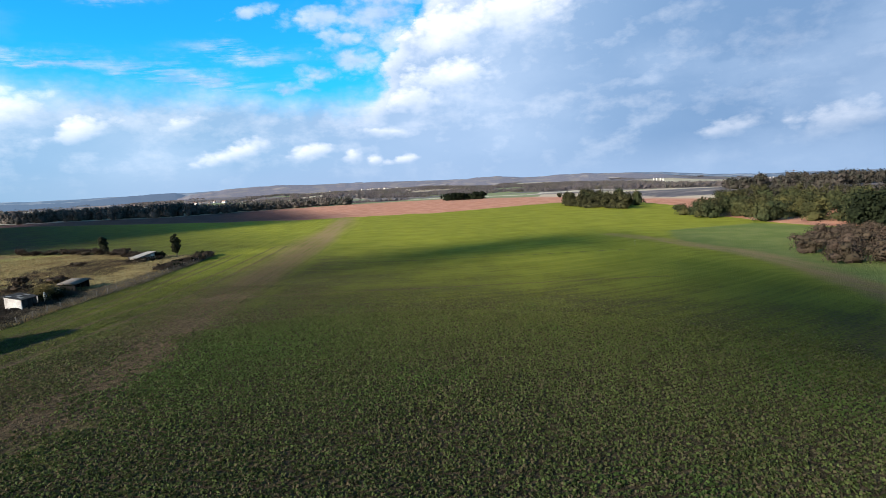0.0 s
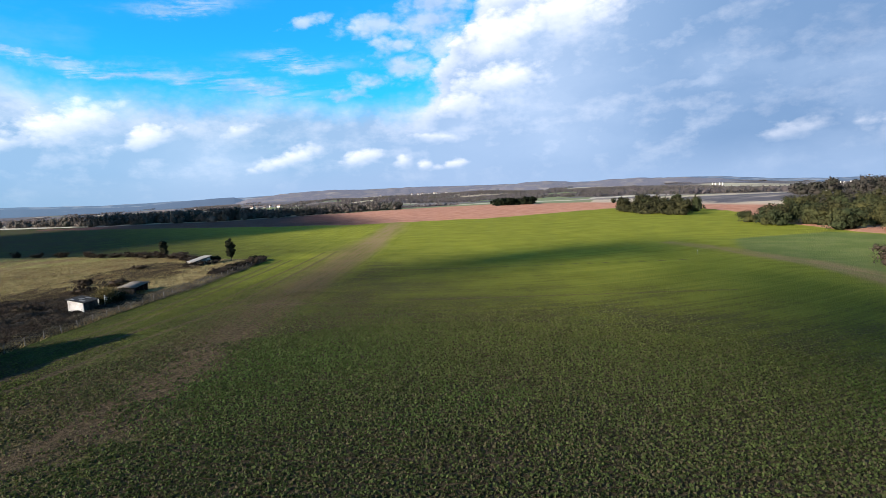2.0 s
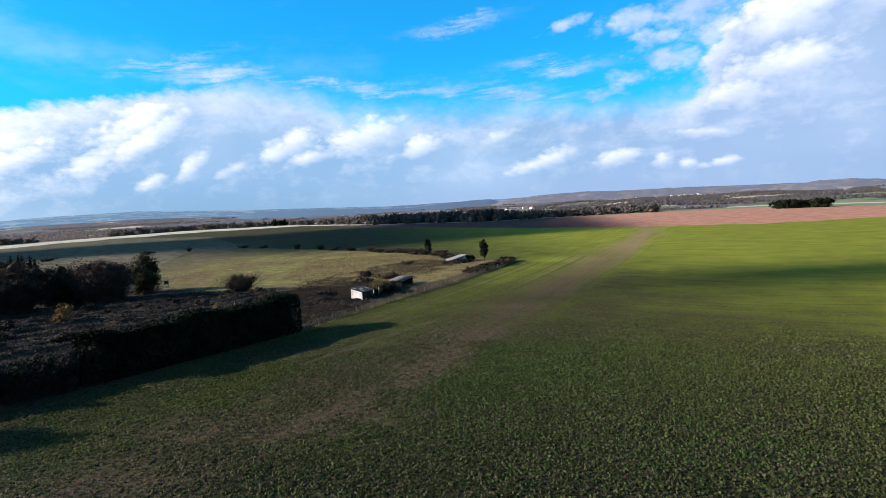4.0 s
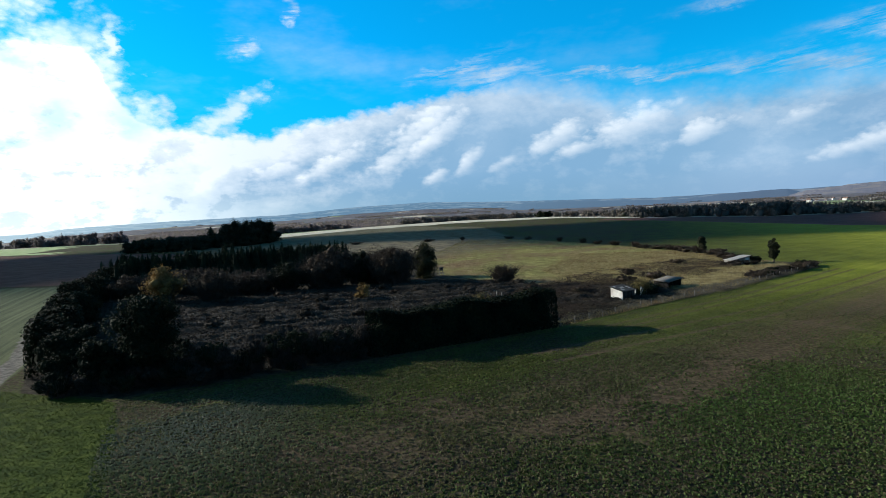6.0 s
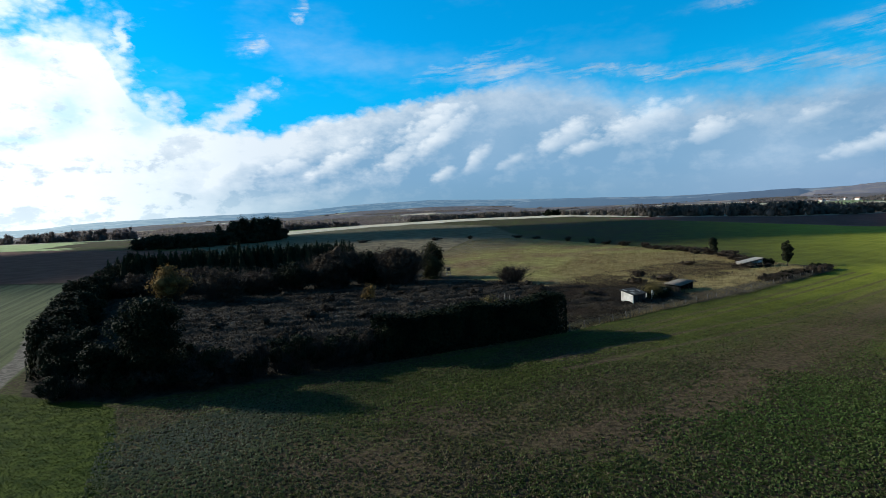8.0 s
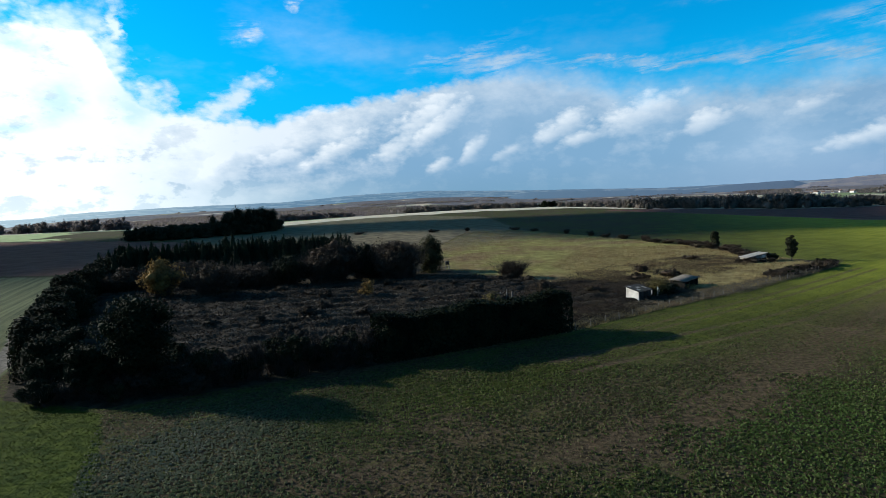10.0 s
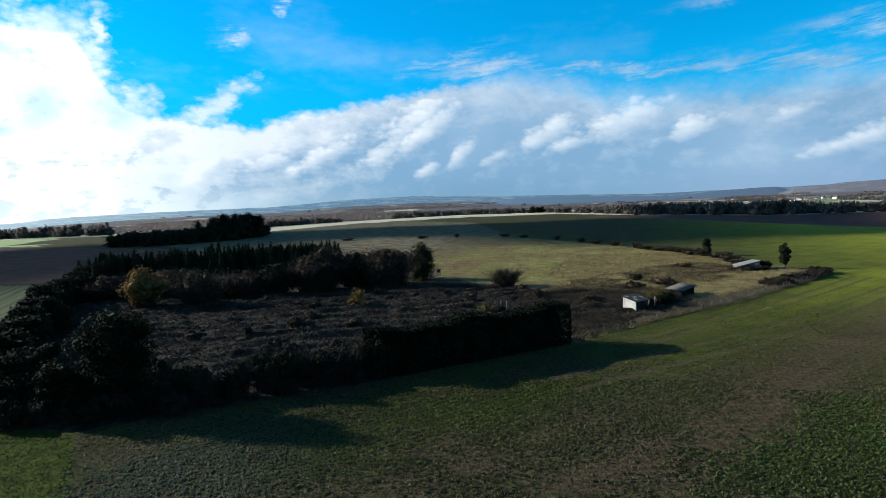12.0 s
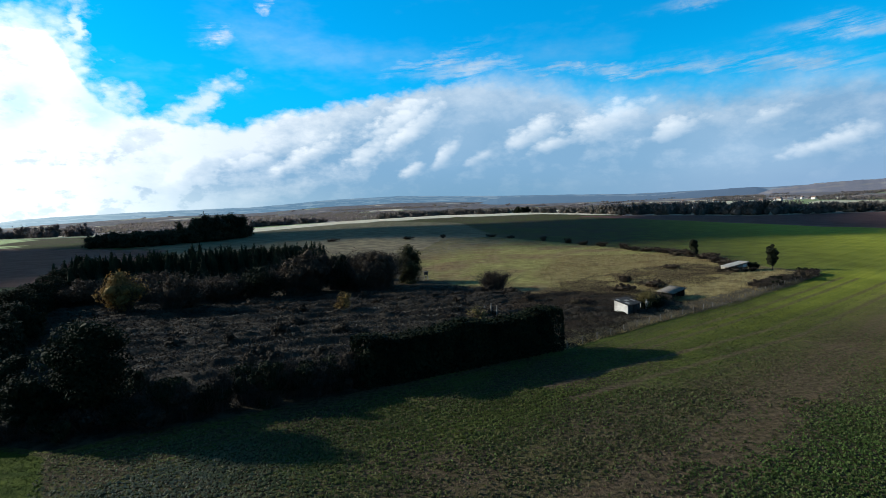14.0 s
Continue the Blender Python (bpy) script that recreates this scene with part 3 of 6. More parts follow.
xs = spread(-4800, 4800, -66, 122, 1.1, 1.07)
ys = spread(-4800, 4800, -20, 162, 1.1, 1.07)
ground_me, GX, GY = sheet("ground", xs, ys, land)
ground_me.polygons.foreach_set("use_smooth", np.ones(len(ground_me.polygons), bool))
GD, GA = np.hypot(GX, GY), np.degrees(np.arctan2(GX, GY))
ZONES = {
    "plot": inside(GX, GY, PLOT, 1.5), "meadow": inside(GX, GY, MEADOW, 9.0), "brown_grass": inside(GX, GY, BROWN_GRASS, 8.0),
    "verge": inside(GX, GY, VERGE, 1.2), "track": along(GX, GY, TRACK, 1.7, 1.2), "left_field": inside(GX, GY, LEFT_FIELD, 2.0),
    "brown_field": inside(GX, GY, BROWN_FIELD, 5.0), "tilled": inside(GX, GY, TILLED, 8.0), "stubble": inside(GX, GY, STUBBLE, 8.0),
    "red_soil": inside(GX, GY, RED_SOIL, 4.0), "pale_field": inside(GX, GY, PALE_FIELD, 6.0),
    "strip": np.maximum.reduce([inside(GX, GY, BARE_STRIP, 5.0), 0.7 * along(GX, GY, STRIP, 8.0, 10.0), along(GX, GY, HEADLAND, 3.2, 4.0), 0.7 * along(GX, GY, [(-28, 47), (-2, 50)], 8.0, 10.0)]),
    "far_pale": np.clip(np.max([1.5 - np.hypot((GA - pa) / wa, (GD - pd) / wd) for pa, pd, wa, wd in PALE], axis=0), 0, 1),
    "shaded_soil": inside(GX, GY, SHADED_SOIL, 45.0),
    "left_pale": inside(GX, GY, LEFT_PALE, 8.0), "back_grass": inside(GX, GY, BACK_GRASS, 28.0),
    "tram": np.maximum.reduce([(0.62 if k < 3 else 1.0) * along(GX, GY, t, 0.55, 0.9) for k, t in enumerate(TRAMS)]),
    "far": np.clip(0.5 + (GD - np.interp(GA, EDGE_AZ, EDGE_R) * 1.04) / 40.0, 0, 1),
    # how thick and bright the young crop stands: least on the headlands by the hedge, full in the middle of the field,
    # with backlit leaf glow painted in along the fence
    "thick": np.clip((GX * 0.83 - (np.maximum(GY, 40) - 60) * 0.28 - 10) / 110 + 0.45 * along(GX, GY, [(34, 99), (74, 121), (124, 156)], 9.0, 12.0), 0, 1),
}
for zone, values in ZONES.items():
    ground_me.attributes.new(zone, "FLOAT", "POINT").data.foreach_set("value", values.astype(np.float32))

def ground_material():
    m, n, b = material("fields", 0.95, 0.15)
    p = where(n)
    s = n.add("ShaderNodeSeparateXYZ")
    n.put(s.inputs[0], p)
    edge_noise = n.math("SUBTRACT", n.noise(p, 0.35, 5.0, 0.65), 0.5)
    big, mid, fine = n.noise(p, 0.012, 5.0, 0.6), n.noise(p, 0.09, 5.0, 0.6), n.noise(p, 1.6, 4.0, 0.6)

    def zone(name, width=0.06, ragged=0.35):
        a = n.add("ShaderNodeAttribute")
        a.attribute_name = name
        return n.step(n.math("MULTIPLY_ADD", edge_noise, ragged, a.outputs["Fac"]), 0.5 - width, 0.5 + width)

    def two(a, c, fac, lo=0.38, hi=0.62):
        return n.mix(n.step(fac, lo, hi), a, c)

    across = n.math("ADD", n.math("MULTIPLY", s.outputs[0], ROW.y), n.math("MULTIPLY", s.outputs[1], -ROW.x))
    down = n.math("ADD", n.math("MULTIPLY", s.outputs[0], ROW.x), n.math("MULTIPLY", s.outputs[1], ROW.y))
    bow = n.math("MULTIPLY", n.math("POWER", n.math("MINIMUM", n.math("ABSOLUTE", n.math("SUBTRACT", down, 5.0)), 70.0), 2.0), -BEND)
    rows = n.noise(n.vec(n.math("ADD", across, bow), n.math("MULTIPLY", down, 0.03)), 0.62, 5.0, 0.72)
    # the headland by the hedge and fence was worked along its edge
    side = n.math("ADD", n.math("MULTIPLY", s.outputs[0], -0.57), n.math("MULTIPLY", s.outputs[1], 0.82))
    ahead = n.math("ADD", n.math("MULTIPLY", s.outputs[0], 0.82), n.math("MULTIPLY", s.outputs[1], 0.57))
    furrows = n.noise(n.vec(side, n.math("MULTIPLY", ahead, 0.025)), 0.6, 5.0, 0.72)
    head_zone = n.step(n.math("MULTIPLY_ADD", mid, 6.0, side), 28.0, 34.0)
    rows_mix = n.add("ShaderNodeMix")
    n.put(rows_mix.inputs[0], head_zone)
    n.put(rows_mix.inputs[2], rows)
    n.put(rows_mix.inputs[3], furrows)
    rows = rows_mix.outputs[0]
    # young crop: brown earth between green leaves, thicker and paler into the field
    stand = n.add("ShaderNodeAttribute")
    stand.attribute_name = "thick"
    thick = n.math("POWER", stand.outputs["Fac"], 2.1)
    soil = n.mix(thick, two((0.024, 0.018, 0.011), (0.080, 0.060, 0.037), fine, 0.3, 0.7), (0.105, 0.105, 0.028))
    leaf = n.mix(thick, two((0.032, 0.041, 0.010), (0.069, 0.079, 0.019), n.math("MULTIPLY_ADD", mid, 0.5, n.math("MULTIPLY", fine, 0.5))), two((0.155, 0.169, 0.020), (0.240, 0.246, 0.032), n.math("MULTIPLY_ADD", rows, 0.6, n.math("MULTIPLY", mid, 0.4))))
    dots = n.math("ADD", n.math("MULTIPLY", n.noise(p, 2.0, 3.0, 0.65), 0.6), n.math("MULTIPLY", n.noise(p, 5.0, 3.0, 0.7), 0.6))
    amount = n.math("ADD", n.math("MULTIPLY_ADD", thick, 0.44, 0.38), n.math("MULTIPLY", n.math("SUBTRACT", big, 0.5), n.math("MULTIPLY_ADD", thick, -0.35, 0.5)))
    amount = n.math("ADD", amount, n.math("MULTIPLY", n.math("SUBTRACT", rows, 0.5), 0.5))
    amount = n.math("ADD", amount, n.math("MULTIPLY", n.math("SUBTRACT", mid, 0.5), 0.4))
    amount = n.math("MULTIPLY_ADD", head_zone, 0.11, amount)
    crop = n.mix(n.step(n.math("ADD", dots, n.math("SUBTRACT", amount, 0.6)), 0.44, 0.56), soil, leaf)
    col = crop
    col = n.mix(n.math("MULTIPLY", zone("pale_field", 0.2), 0.8), col, two((0.10, 0.14, 0.045), (0.145, 0.17, 0.065), mid))
    col = n.mix(n.math("MULTIPLY", zone("strip", 0.3, 0.5), n.step(n.math("ADD", n.math("MULTIPLY", furrows, 0.7), n.math("MULTIPLY", mid, 0.3)), 0.36, 0.58, 0.35, 1.0)), col, n.mix(thick, two((0.048, 0.034, 0.021), (0.098, 0.068, 0.042), fine), (0.27, 0.19, 0.09)))
    col = n.mix(n.math("MULTIPLY", zone("tram", 0.25, 0.2), 0.7), col, two((0.060, 0.040, 0.026), (0.105, 0.074, 0.048), fine))
    col = n.mix(zone("red_soil"), col, two((0.40, 0.185, 0.12), (0.50, 0.25, 0.165), mid))
    # cloud shadow over this end of the red field, put into the soil colour
    col = n.mix(n.math("MULTIPLY", zone("shaded_soil", 0.35, 0.2), zone("red_soil")), col, two((0.085, 0.042, 0.038), (0.12, 0.062, 0.052), mid))
    col = n.mix(zone("tilled", 0.2), col, two((0.085, 0.075, 0.045), (0.13, 0.115, 0.07), mid))
    col = n.mix(zone("stubble", 0.1), col, two((0.44, 0.38, 0.28), (0.58, 0.52, 0.40), mid))
    drill = n.math("ADD", n.math("MULTIPLY", s.outputs[0], 0.923), n.math("MULTIPLY", s.outputs[1], 0.385))
    drills = n.noise(n.vec(drill, n.math("MULTIPLY", s.outputs[1], 0.02)), 0.55, 5.0, 0.75)
    col = n.mix(zone("left_field", 0.1), col, two((0.050, 0.058, 0.030), (0.125, 0.140, 0.070), n.math("ADD", n.math("MULTIPLY", drills, 0.8), n.math("MULTIPLY", fine, 0.2)), 0.34, 0.66))
    col = n.mix(zone("left_pale", 0.1), col, two((0.30, 0.36, 0.16), (0.40, 0.45, 0.22), mid))
    col = n.mix(zone("brown_field", 0.1), col, two((0.100, 0.048, 0.038), (0.135, 0.072, 0.055), mid))
    scrub = two((0.022, 0.018, 0.013), (0.056, 0.045, 0.031), n.noise(p, 0.5, 5.0, 0.65))
    col = n.mix(zone("plot"), col, scrub)
    col = n.mix(zone("meadow", 0.2, 0.9), col, n.mix(n.step(n.noise(p, 0.035, 5.0, 0.65), 0.42, 0.6), two((0.160, 0.145, 0.050), (0.290, 0.260, 0.090), n.noise(p, 0.22, 6.0, 0.7)), two((0.13, 0.085, 0.045), (0.25, 0.18, 0.09), n.noise(p, 0.3, 6.0, 0.7))))
    col = n.mix(zone("back_grass", 0.3, 0.9), col, two((0.10, 0.082, 0.055), (0.19, 0.155, 0.095), n.noise(p, 0.12, 6.0, 0.7)))
    col = n.mix(zone("brown_grass", 0.25, 1.0), col, two((0.135, 0.098, 0.045), (0.27, 0.215, 0.092), n.noise(p, 0.25, 6.0, 0.7)))
    col = n.mix(zone("verge", 0.1), col, two((0.028, 0.043, 0.007), (0.058, 0.074, 0.012), n.noise(p, 0.5, 5.0, 0.65)))
    col = n.mix(zone("track", 0.1), col, two((0.10, 0.09, 0.075), (0.19, 0.17, 0.15), n.noise(p, 0.9, 5.0, 0.65)))
    # the country beyond: a patchwork of plough, stubble, pasture and woods
    cell = n.add("ShaderNodeTexVoronoi")
    cell.distance, cell.feature = "CHEBYCHEV", "F1"
    stretch = n.vec(n.math("MULTIPLY_ADD", s.outputs[1], 0.35, s.outputs[0]), n.math("MULTIPLY_ADD", s.outputs[0], -0.35, s.outputs[1]))
    n.put(cell.inputs["Vector"], stretch)
    cell.inputs["Scale"].default_value = 0.0042
    pick = n.add("ShaderNodeSeparateColor")
    n.put(pick.inputs[0], cell.outputs["Color"])
    patch = n.ramp(pick.outputs[0], [(0.0, (0.22, 0.18, 0.155)), (0.2, (0.46, 0.38, 0.28)), (0.36, (0.19, 0.23, 0.11)), (0.5, (0.29, 0.25, 0.21)),
                                     (0.68, (0.52, 0.46, 0.36)), (0.8, (0.20, 0.225, 0.12))])
    patch.node.color_ramp.interpolation = "CONSTANT"
    reach = n.math("SQRT", n.math("ADD", n.math("POWER", s.outputs[0], 2.0), n.math("POWER", s.outputs[1], 2.0)))
    woods = n.step(n.math("ADD", n.noise(p, 0.0026, 6.0, 0.62), n.step(reach, 1700.0, 3200.0, 0.0, 0.11)), 0.51, 0.55)
    # woods tinted slate-lilac, with distance haze put into the colour
    patch = n.mix(woods, patch, two((0.095, 0.090, 0.098), (0.165, 0.145, 0.145), n.noise(p, 0.03, 4.0, 0.6)))
    patch = n.mix(zone("far_pale", 0.1, 0.25), patch, two((0.30, 0.27, 0.20), (0.46, 0.41, 0.29), n.noise(p, 0.004, 4.0, 0.6)))
    col = n.mix(zone("far", 0.4, 0.0), col, patch)
    n.put(b.inputs["Base Color"], col)
    far_zone = zone("far", 0.4, 0.0)
    n.put(b.inputs["Roughness"], n.math("MULTIPLY_ADD", far_zone, -0.05, 0.95))
    n.put(b.inputs["Specular IOR Level"], n.math("MULTIPLY_ADD", far_zone, 0.02, 0.03))
    bump = n.add("ShaderNodeBump")
    bump.inputs["Strength"].default_value, bump.inputs["Distance"].default_value = 1.0, 0.22
    n.put(bump.inputs["Height"], n.math("ADD", n.math("ADD", n.noise(p, 3.0, 4.0, 0.65), dots), n.math("MULTIPLY", rows, 0.6)))
    n.put(b.inputs["Normal"], bump.outputs[0])
    return m


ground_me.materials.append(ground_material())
ground = tagged(new("ground", ground_me), "rolling farmland with young green crop and brown ploughed soil", "ground", kind="structure")

# ---- plants: shared shapes ----
rng = np.random.default_rng(7)


def cards(centres, normals, size, ratio=1.0):
    """One small bent leaf clump (two triangles, folded) for each centre."""
    k = len(centres)
    n = normals / (np.linalg.norm(normals, axis=1, keepdims=True) + 1e-9)
    r = rng.normal(size=(k, 3))
    u = np.cross(n, r)
    u /= np.linalg.norm(u, axis=1, keepdims=True) + 1e-9
    v = np.cross(n, u)
    s = size * rng.uniform(0.6, 1.3, (k, 1))
    bend = n * s * rng.uniform(-0.25, 0.35, (k, 1))
    co = np.stack([centres - u * s, centres - v * s * ratio + bend, centres + u * s, centres + v * s * ratio + bend * 0.6], 1).reshape(-1, 3)
    i = np.arange(k)[:, None] * 4
    return co, np.concatenate([i + [0, 1, 2], i + [0, 2, 3]])


def blades(roots, height, width, lean=0.35):
    """One upright narrow triangle for each root."""
    k = len(roots)
    a = rng.uniform(0, 2 * np.pi, k)
    side = np.stack([np.cos(a), np.sin(a), np.zeros(k)], 1)
    h = (height * rng.uniform(0.6, 1.3, k))[:, None]
    tip = np.stack([rng.normal(0, lean, k), rng.normal(0, lean, k), np.ones(k)], 1) * h
    w = side * width * rng.uniform(0.6, 1.3, (k, 1))
    co = np.stack([roots - w, roots + w, roots + tip], 1).reshape(-1, 3)
    return co, np.arange(k * 3).reshape(-1, 3)


def merge(pieces):
    co, faces, base = [], [], 0
    for c, f in pieces:
        co.append(c)
        faces.append(f + base)
        base += len(c)
    return np.concatenate(co), np.concatenate(faces)


def ball_points(k):
    v = rng.normal(size=(k, 3))
    return v / np.linalg.norm(v, axis=1, keepdims=True)


def core(centre, radii, rough=0.2, seg=10):
    """A lumpy closed body inside a crown, so that no light shines straight through."""
    t, p = np.meshgrid(np.linspace(0, 2 * np.pi, seg, endpoint=False), np.linspace(0.02, np.pi - 0.02, seg // 2 + 2))
    d = np.stack([np.sin(p) * np.cos(t), np.sin(p) * np.sin(t), np.cos(p)], -1)
    d = d * (1 + rng.uniform(-rough, rough, d.shape[:2]))[..., None]
    co = (d * np.array(radii) + np.array(centre)).reshape(-1, 3)
    rows_n = d.shape[0]
    i = np.arange(rows_n * seg).reshape(rows_n, seg)
    j = np.roll(i, -1, 1)
    a, b_, c, e = i[:-1].ravel(), j[:-1].ravel(), j[1:].ravel(), i[1:].ravel()
    return co, np.concatenate([np.stack([a, e, c], 1), np.stack([a, c, b_], 1)])


def limb(a, b, ra, rb, seg=6):
    """A tapered round limb from a to b."""
    a, b = np.array(a, float), np.array(b, float)
    d = b - a
    d /= np.linalg.norm(d) + 1e-9
    u = np.cross(d, [0.3, 0.9, 0.2])
    u /= np.linalg.norm(u)
    v = np.cross(d, u)
    t = np.linspace(0, 2 * np.pi, seg, endpoint=False)[:, None]
    ring = np.cos(t) * u + np.sin(t) * v
    co = np.concatenate([a + ring * ra, b + ring * rb])
    i = np.arange(seg)
    j = (i + 1) % seg
    return co, np.concatenate([np.stack([i, j, j + seg], 1), np.stack([i, j + seg, i + seg], 1)])


def part(name, data, mat, parent, label=""):
    """Links points and faces, a mesh or a bmesh as one mesh object under a thing or a part."""
    if isinstance(data, tuple):
        data = quick_mesh(name, *data)
    elif isinstance(data, bmesh.types.BMesh):
        me = bpy.data.meshes.new(name)
        data.to_mesh(me)
        data.free()
        data = me
    data.materials.append(mat)
    ob = new(name, data)
    ob.parent = parent
    return tagged(ob, label)


def thing(name, at, label, category, group="", turn=0.0):
    e = new(name)
    e.matrix_world = pose(at[0], at[1], at[2] if len(at) > 2 else land_z(at[0], at[1]), 0, 0, turn)
    return tagged(e, label, category, group)


def trunk_of(h, radius, spread_r, limbs=6, lean=0.03):
    top_p = np.array([rng.normal(0, lean) * h, rng.normal(0, lean) * h, h * 0.72])
    pieces = [limb((0, 0, -0.3), top_p, radius, radius * 0.35, 8)]
    for _ in range(limbs):
        f = rng.uniform(0.3, 0.95)
        a = rng.uniform(0, 2 * np.pi)
        s = top_p * f
        e = s + np.array([np.cos(a) * spread_r * 0.75, np.sin(a) * spread_r * 0.75, h * rng.uniform(0.08, 0.25)])
        pieces.append(limb(s, e, radius * 0.4, radius * 0.1, 5))
    return merge(pieces)


def crown_of(h, width, low, leaf, count, clumps=22, irregular=0.3, taper=0.0, solid=0.48):
    """Leaf clumps grouped in boughs round an uneven body; low: where the crown begins."""
    mid, rz, rx = (h + low) / 2, (h - low) / 2, width / 2
    centres, sizes = [], []
    for _ in range(clumps):
        d = ball_points(1)[0]
        q = rng.uniform(0.45, 0.86) * (1 + rng.uniform(-irregular, irregular * 0.5))
        z = d[2] * q
        narrow = 1 - taper * (z + 1) / 2
        centres.append([d[0] * q * rx * narrow, d[1] * q * rx * narrow, mid + z * rz])
        sizes.append(rng.uniform(0.22, 0.42) * min(rx, rz) * (0.7 + 0.3 * narrow))
    centres, sizes = np.array(centres), np.array(sizes)
    pick = rng.integers(0, clumps, count)
    d = ball_points(count)
    pos = centres[pick] + d * sizes[pick, None] * rng.uniform(0.75, 1.12, (count, 1)) * [1.15, 1.15, 0.9]
    pos[:, 2] = np.maximum(pos[:, 2], 0.1)
    pieces = [cards(pos, d + rng.normal(0, 0.5, (count, 3)) + [0, 0, 0.4], leaf)]
    for c, s in zip(centres[::2], sizes[::2]):
        pieces.append(core(c, (s * 0.6, s * 0.6, s * 0.55), 0.2, 7))
    pieces.append(core((0, 0, mid), (rx * solid, rx * solid, rz * solid), 0.25, 10))
    return merge(pieces)


def broadleaf(at, h, width, mat, label, low=None, leaf=0.28, count=3500, name="tree", category="tree", group="", **kw):
    t = thing(name, at, label, category, group)
    part("trunk", trunk_of(h, 0.03 * h ** 0.9, width / 2), M_BARK, t)
    part("crown", crown_of(h, width, h * 0.12 if low is None else low, leaf, count, **kw), mat, t)
    return t


def conifer_data(h, width, count, leaf=0.22):
    pieces = []
    for k in range(6):
        hk = h * (1.0 if k == 0 else rng.uniform(0.74, 0.98))
        ox, oy = (0, 0) if k == 0 else rng.normal(0, width * 0.27, 2)
        lx, ly = rng.normal(0, 0.05, 2)
        c = count // 6
        z = np.clip(hk * (1 - rng.uniform(0, 1, c) ** 0.7) * 0.99 + 0.15, 0.1, hk * 0.995)
        a = rng.uniform(0, 2 * np.pi, c)
        r = np.minimum(1.0, 2.4 * (1 - z / hk) ** 0.8) * width * 0.27 * rng.uniform(0.55, 1.2, c) * (0.8 + 0.2 * np.sin(z * 5 + a * 2))
        pos = np.stack([np.cos(a) * r + ox + lx * z, np.sin(a) * r + oy + ly * z, z], 1)
        nrm = np.stack([np.cos(a), np.sin(a), np.full(c, 0.3)], 1) + rng.normal(0, 0.5, (c, 3))
        pieces.append(cards(pos, nrm, leaf, 0.55))
        pieces.append(limb((ox, oy, 0.1), (ox + lx * hk * 0.6, oy + ly * hk * 0.6, hk * 0.6), width * 0.19, width * 0.13, 7))
        pieces.append(limb((ox + lx * hk * 0.6, oy + ly * hk * 0.6, hk * 0.6), (ox + lx * hk, oy + ly * hk, hk * 0.97), width * 0.13, 0.05, 7))
    return merge(pieces)


def conifer(at, h, width, group="conifers in a row", leaf=0.27, count=1500):
    t = thing("conifer", at, "dark green conifer in a dense row behind the scrub", "tree", group)
    part("trunk", limb((0, 0, -0.3), (0, 0, h * 0.5), 0.16, 0.08), M_BARK, t)
    part("crown", conifer_data(h, width, count, leaf), M_LEAF_CONIFER, t)
    return t


def shrub(at, h, width, mat, label, leaf=0.2, count=900, twigs=160, group="", name="shrub", **kw):
    t = thing(name, at, label, "shrub", group)
    roots = np.stack([rng.normal(0, width * 0.1, twigs), rng.normal(0, width * 0.1, twigs), np.zeros(twigs)], 1)
    part("branchwork", blades(roots, h * 0.82, 0.045, width / h * 0.42), M_TWIG, t)
    part("crown", crown_of(h, width, 0.05, leaf, count, **{"clumps": 14, "irregular": 0.35, "solid": 0.5, **kw}), mat, t)
    return t

# ---- clouds overhead, towards the sun, whose shadows drift over the fields ----


def cloud(shadow_x, shadow_y, half_a, half_b, turn, height=1400.0):
    """A flat, lumpy cloud whose shadow falls on the given place."""
    at = Vector((shadow_x, shadow_y, 0)) + TO_SUN * (height / TO_SUN.z)
    seg, rings = 40, 10
    co, faces = [], []
    # stretched along the sun's heading, as a bank seen from below
    for r in range(rings + 1):
        f = r / rings
        for k in range(seg):
            a = 2 * math.pi * k / seg
            w = 1 + 0.16 * math.sin(3 * a + turn) + 0.10 * math.sin(5 * a + 2.1 * turn) + 0.06 * math.sin(9 * a)
            x, y = math.cos(a) * half_a * w * math.sin(f * math.pi), math.sin(a) * half_b * w * math.sin(f * math.pi)
            z = -math.cos(f * math.pi) * (9 if f > 0.5 else 3) * min(1.0, half_b / 120) * (1 + 0.3 * math.sin(7 * a + 4 * f))
            co.append((x, y, z))
    for r in range(rings):
        for k in range(seg):
            k2 = (k + 1) % seg
            faces.append((r * seg + k, r * seg + k2, (r + 1) * seg + k2, (r + 1) * seg + k))
    me = quick_mesh("cloud", np.array(co), np.array(faces))
    me.polygons.foreach_set("use_smooth", np.ones(len(me.polygons), bool))
    me.materials.append(M_CLOUD)
    ob = new("cloud", me)
    ob.matrix_world = pose(at.x, at.y, at.z, 0, 0, turn)
    return tagged(ob, "flat white cumulus cloud high in the sky", "cloud", "clouds", "structure")


# the last is an unseen extra, added to dim the near field
for args in [(-45, 560, 170, 120, 0), (185, 485, 240, 190, 0), (310, 560, 220, 120, 62), (-320, 345, 280, 170, 25), (124, 8, 84, 17, 32, 800), (146, 74, 48, 20, 152, 1100), (40, 4, 32, 15, 127, 2000)]:
    cloud(*args)

# ---- the overgrown plot: hedges and trees on its edge ----


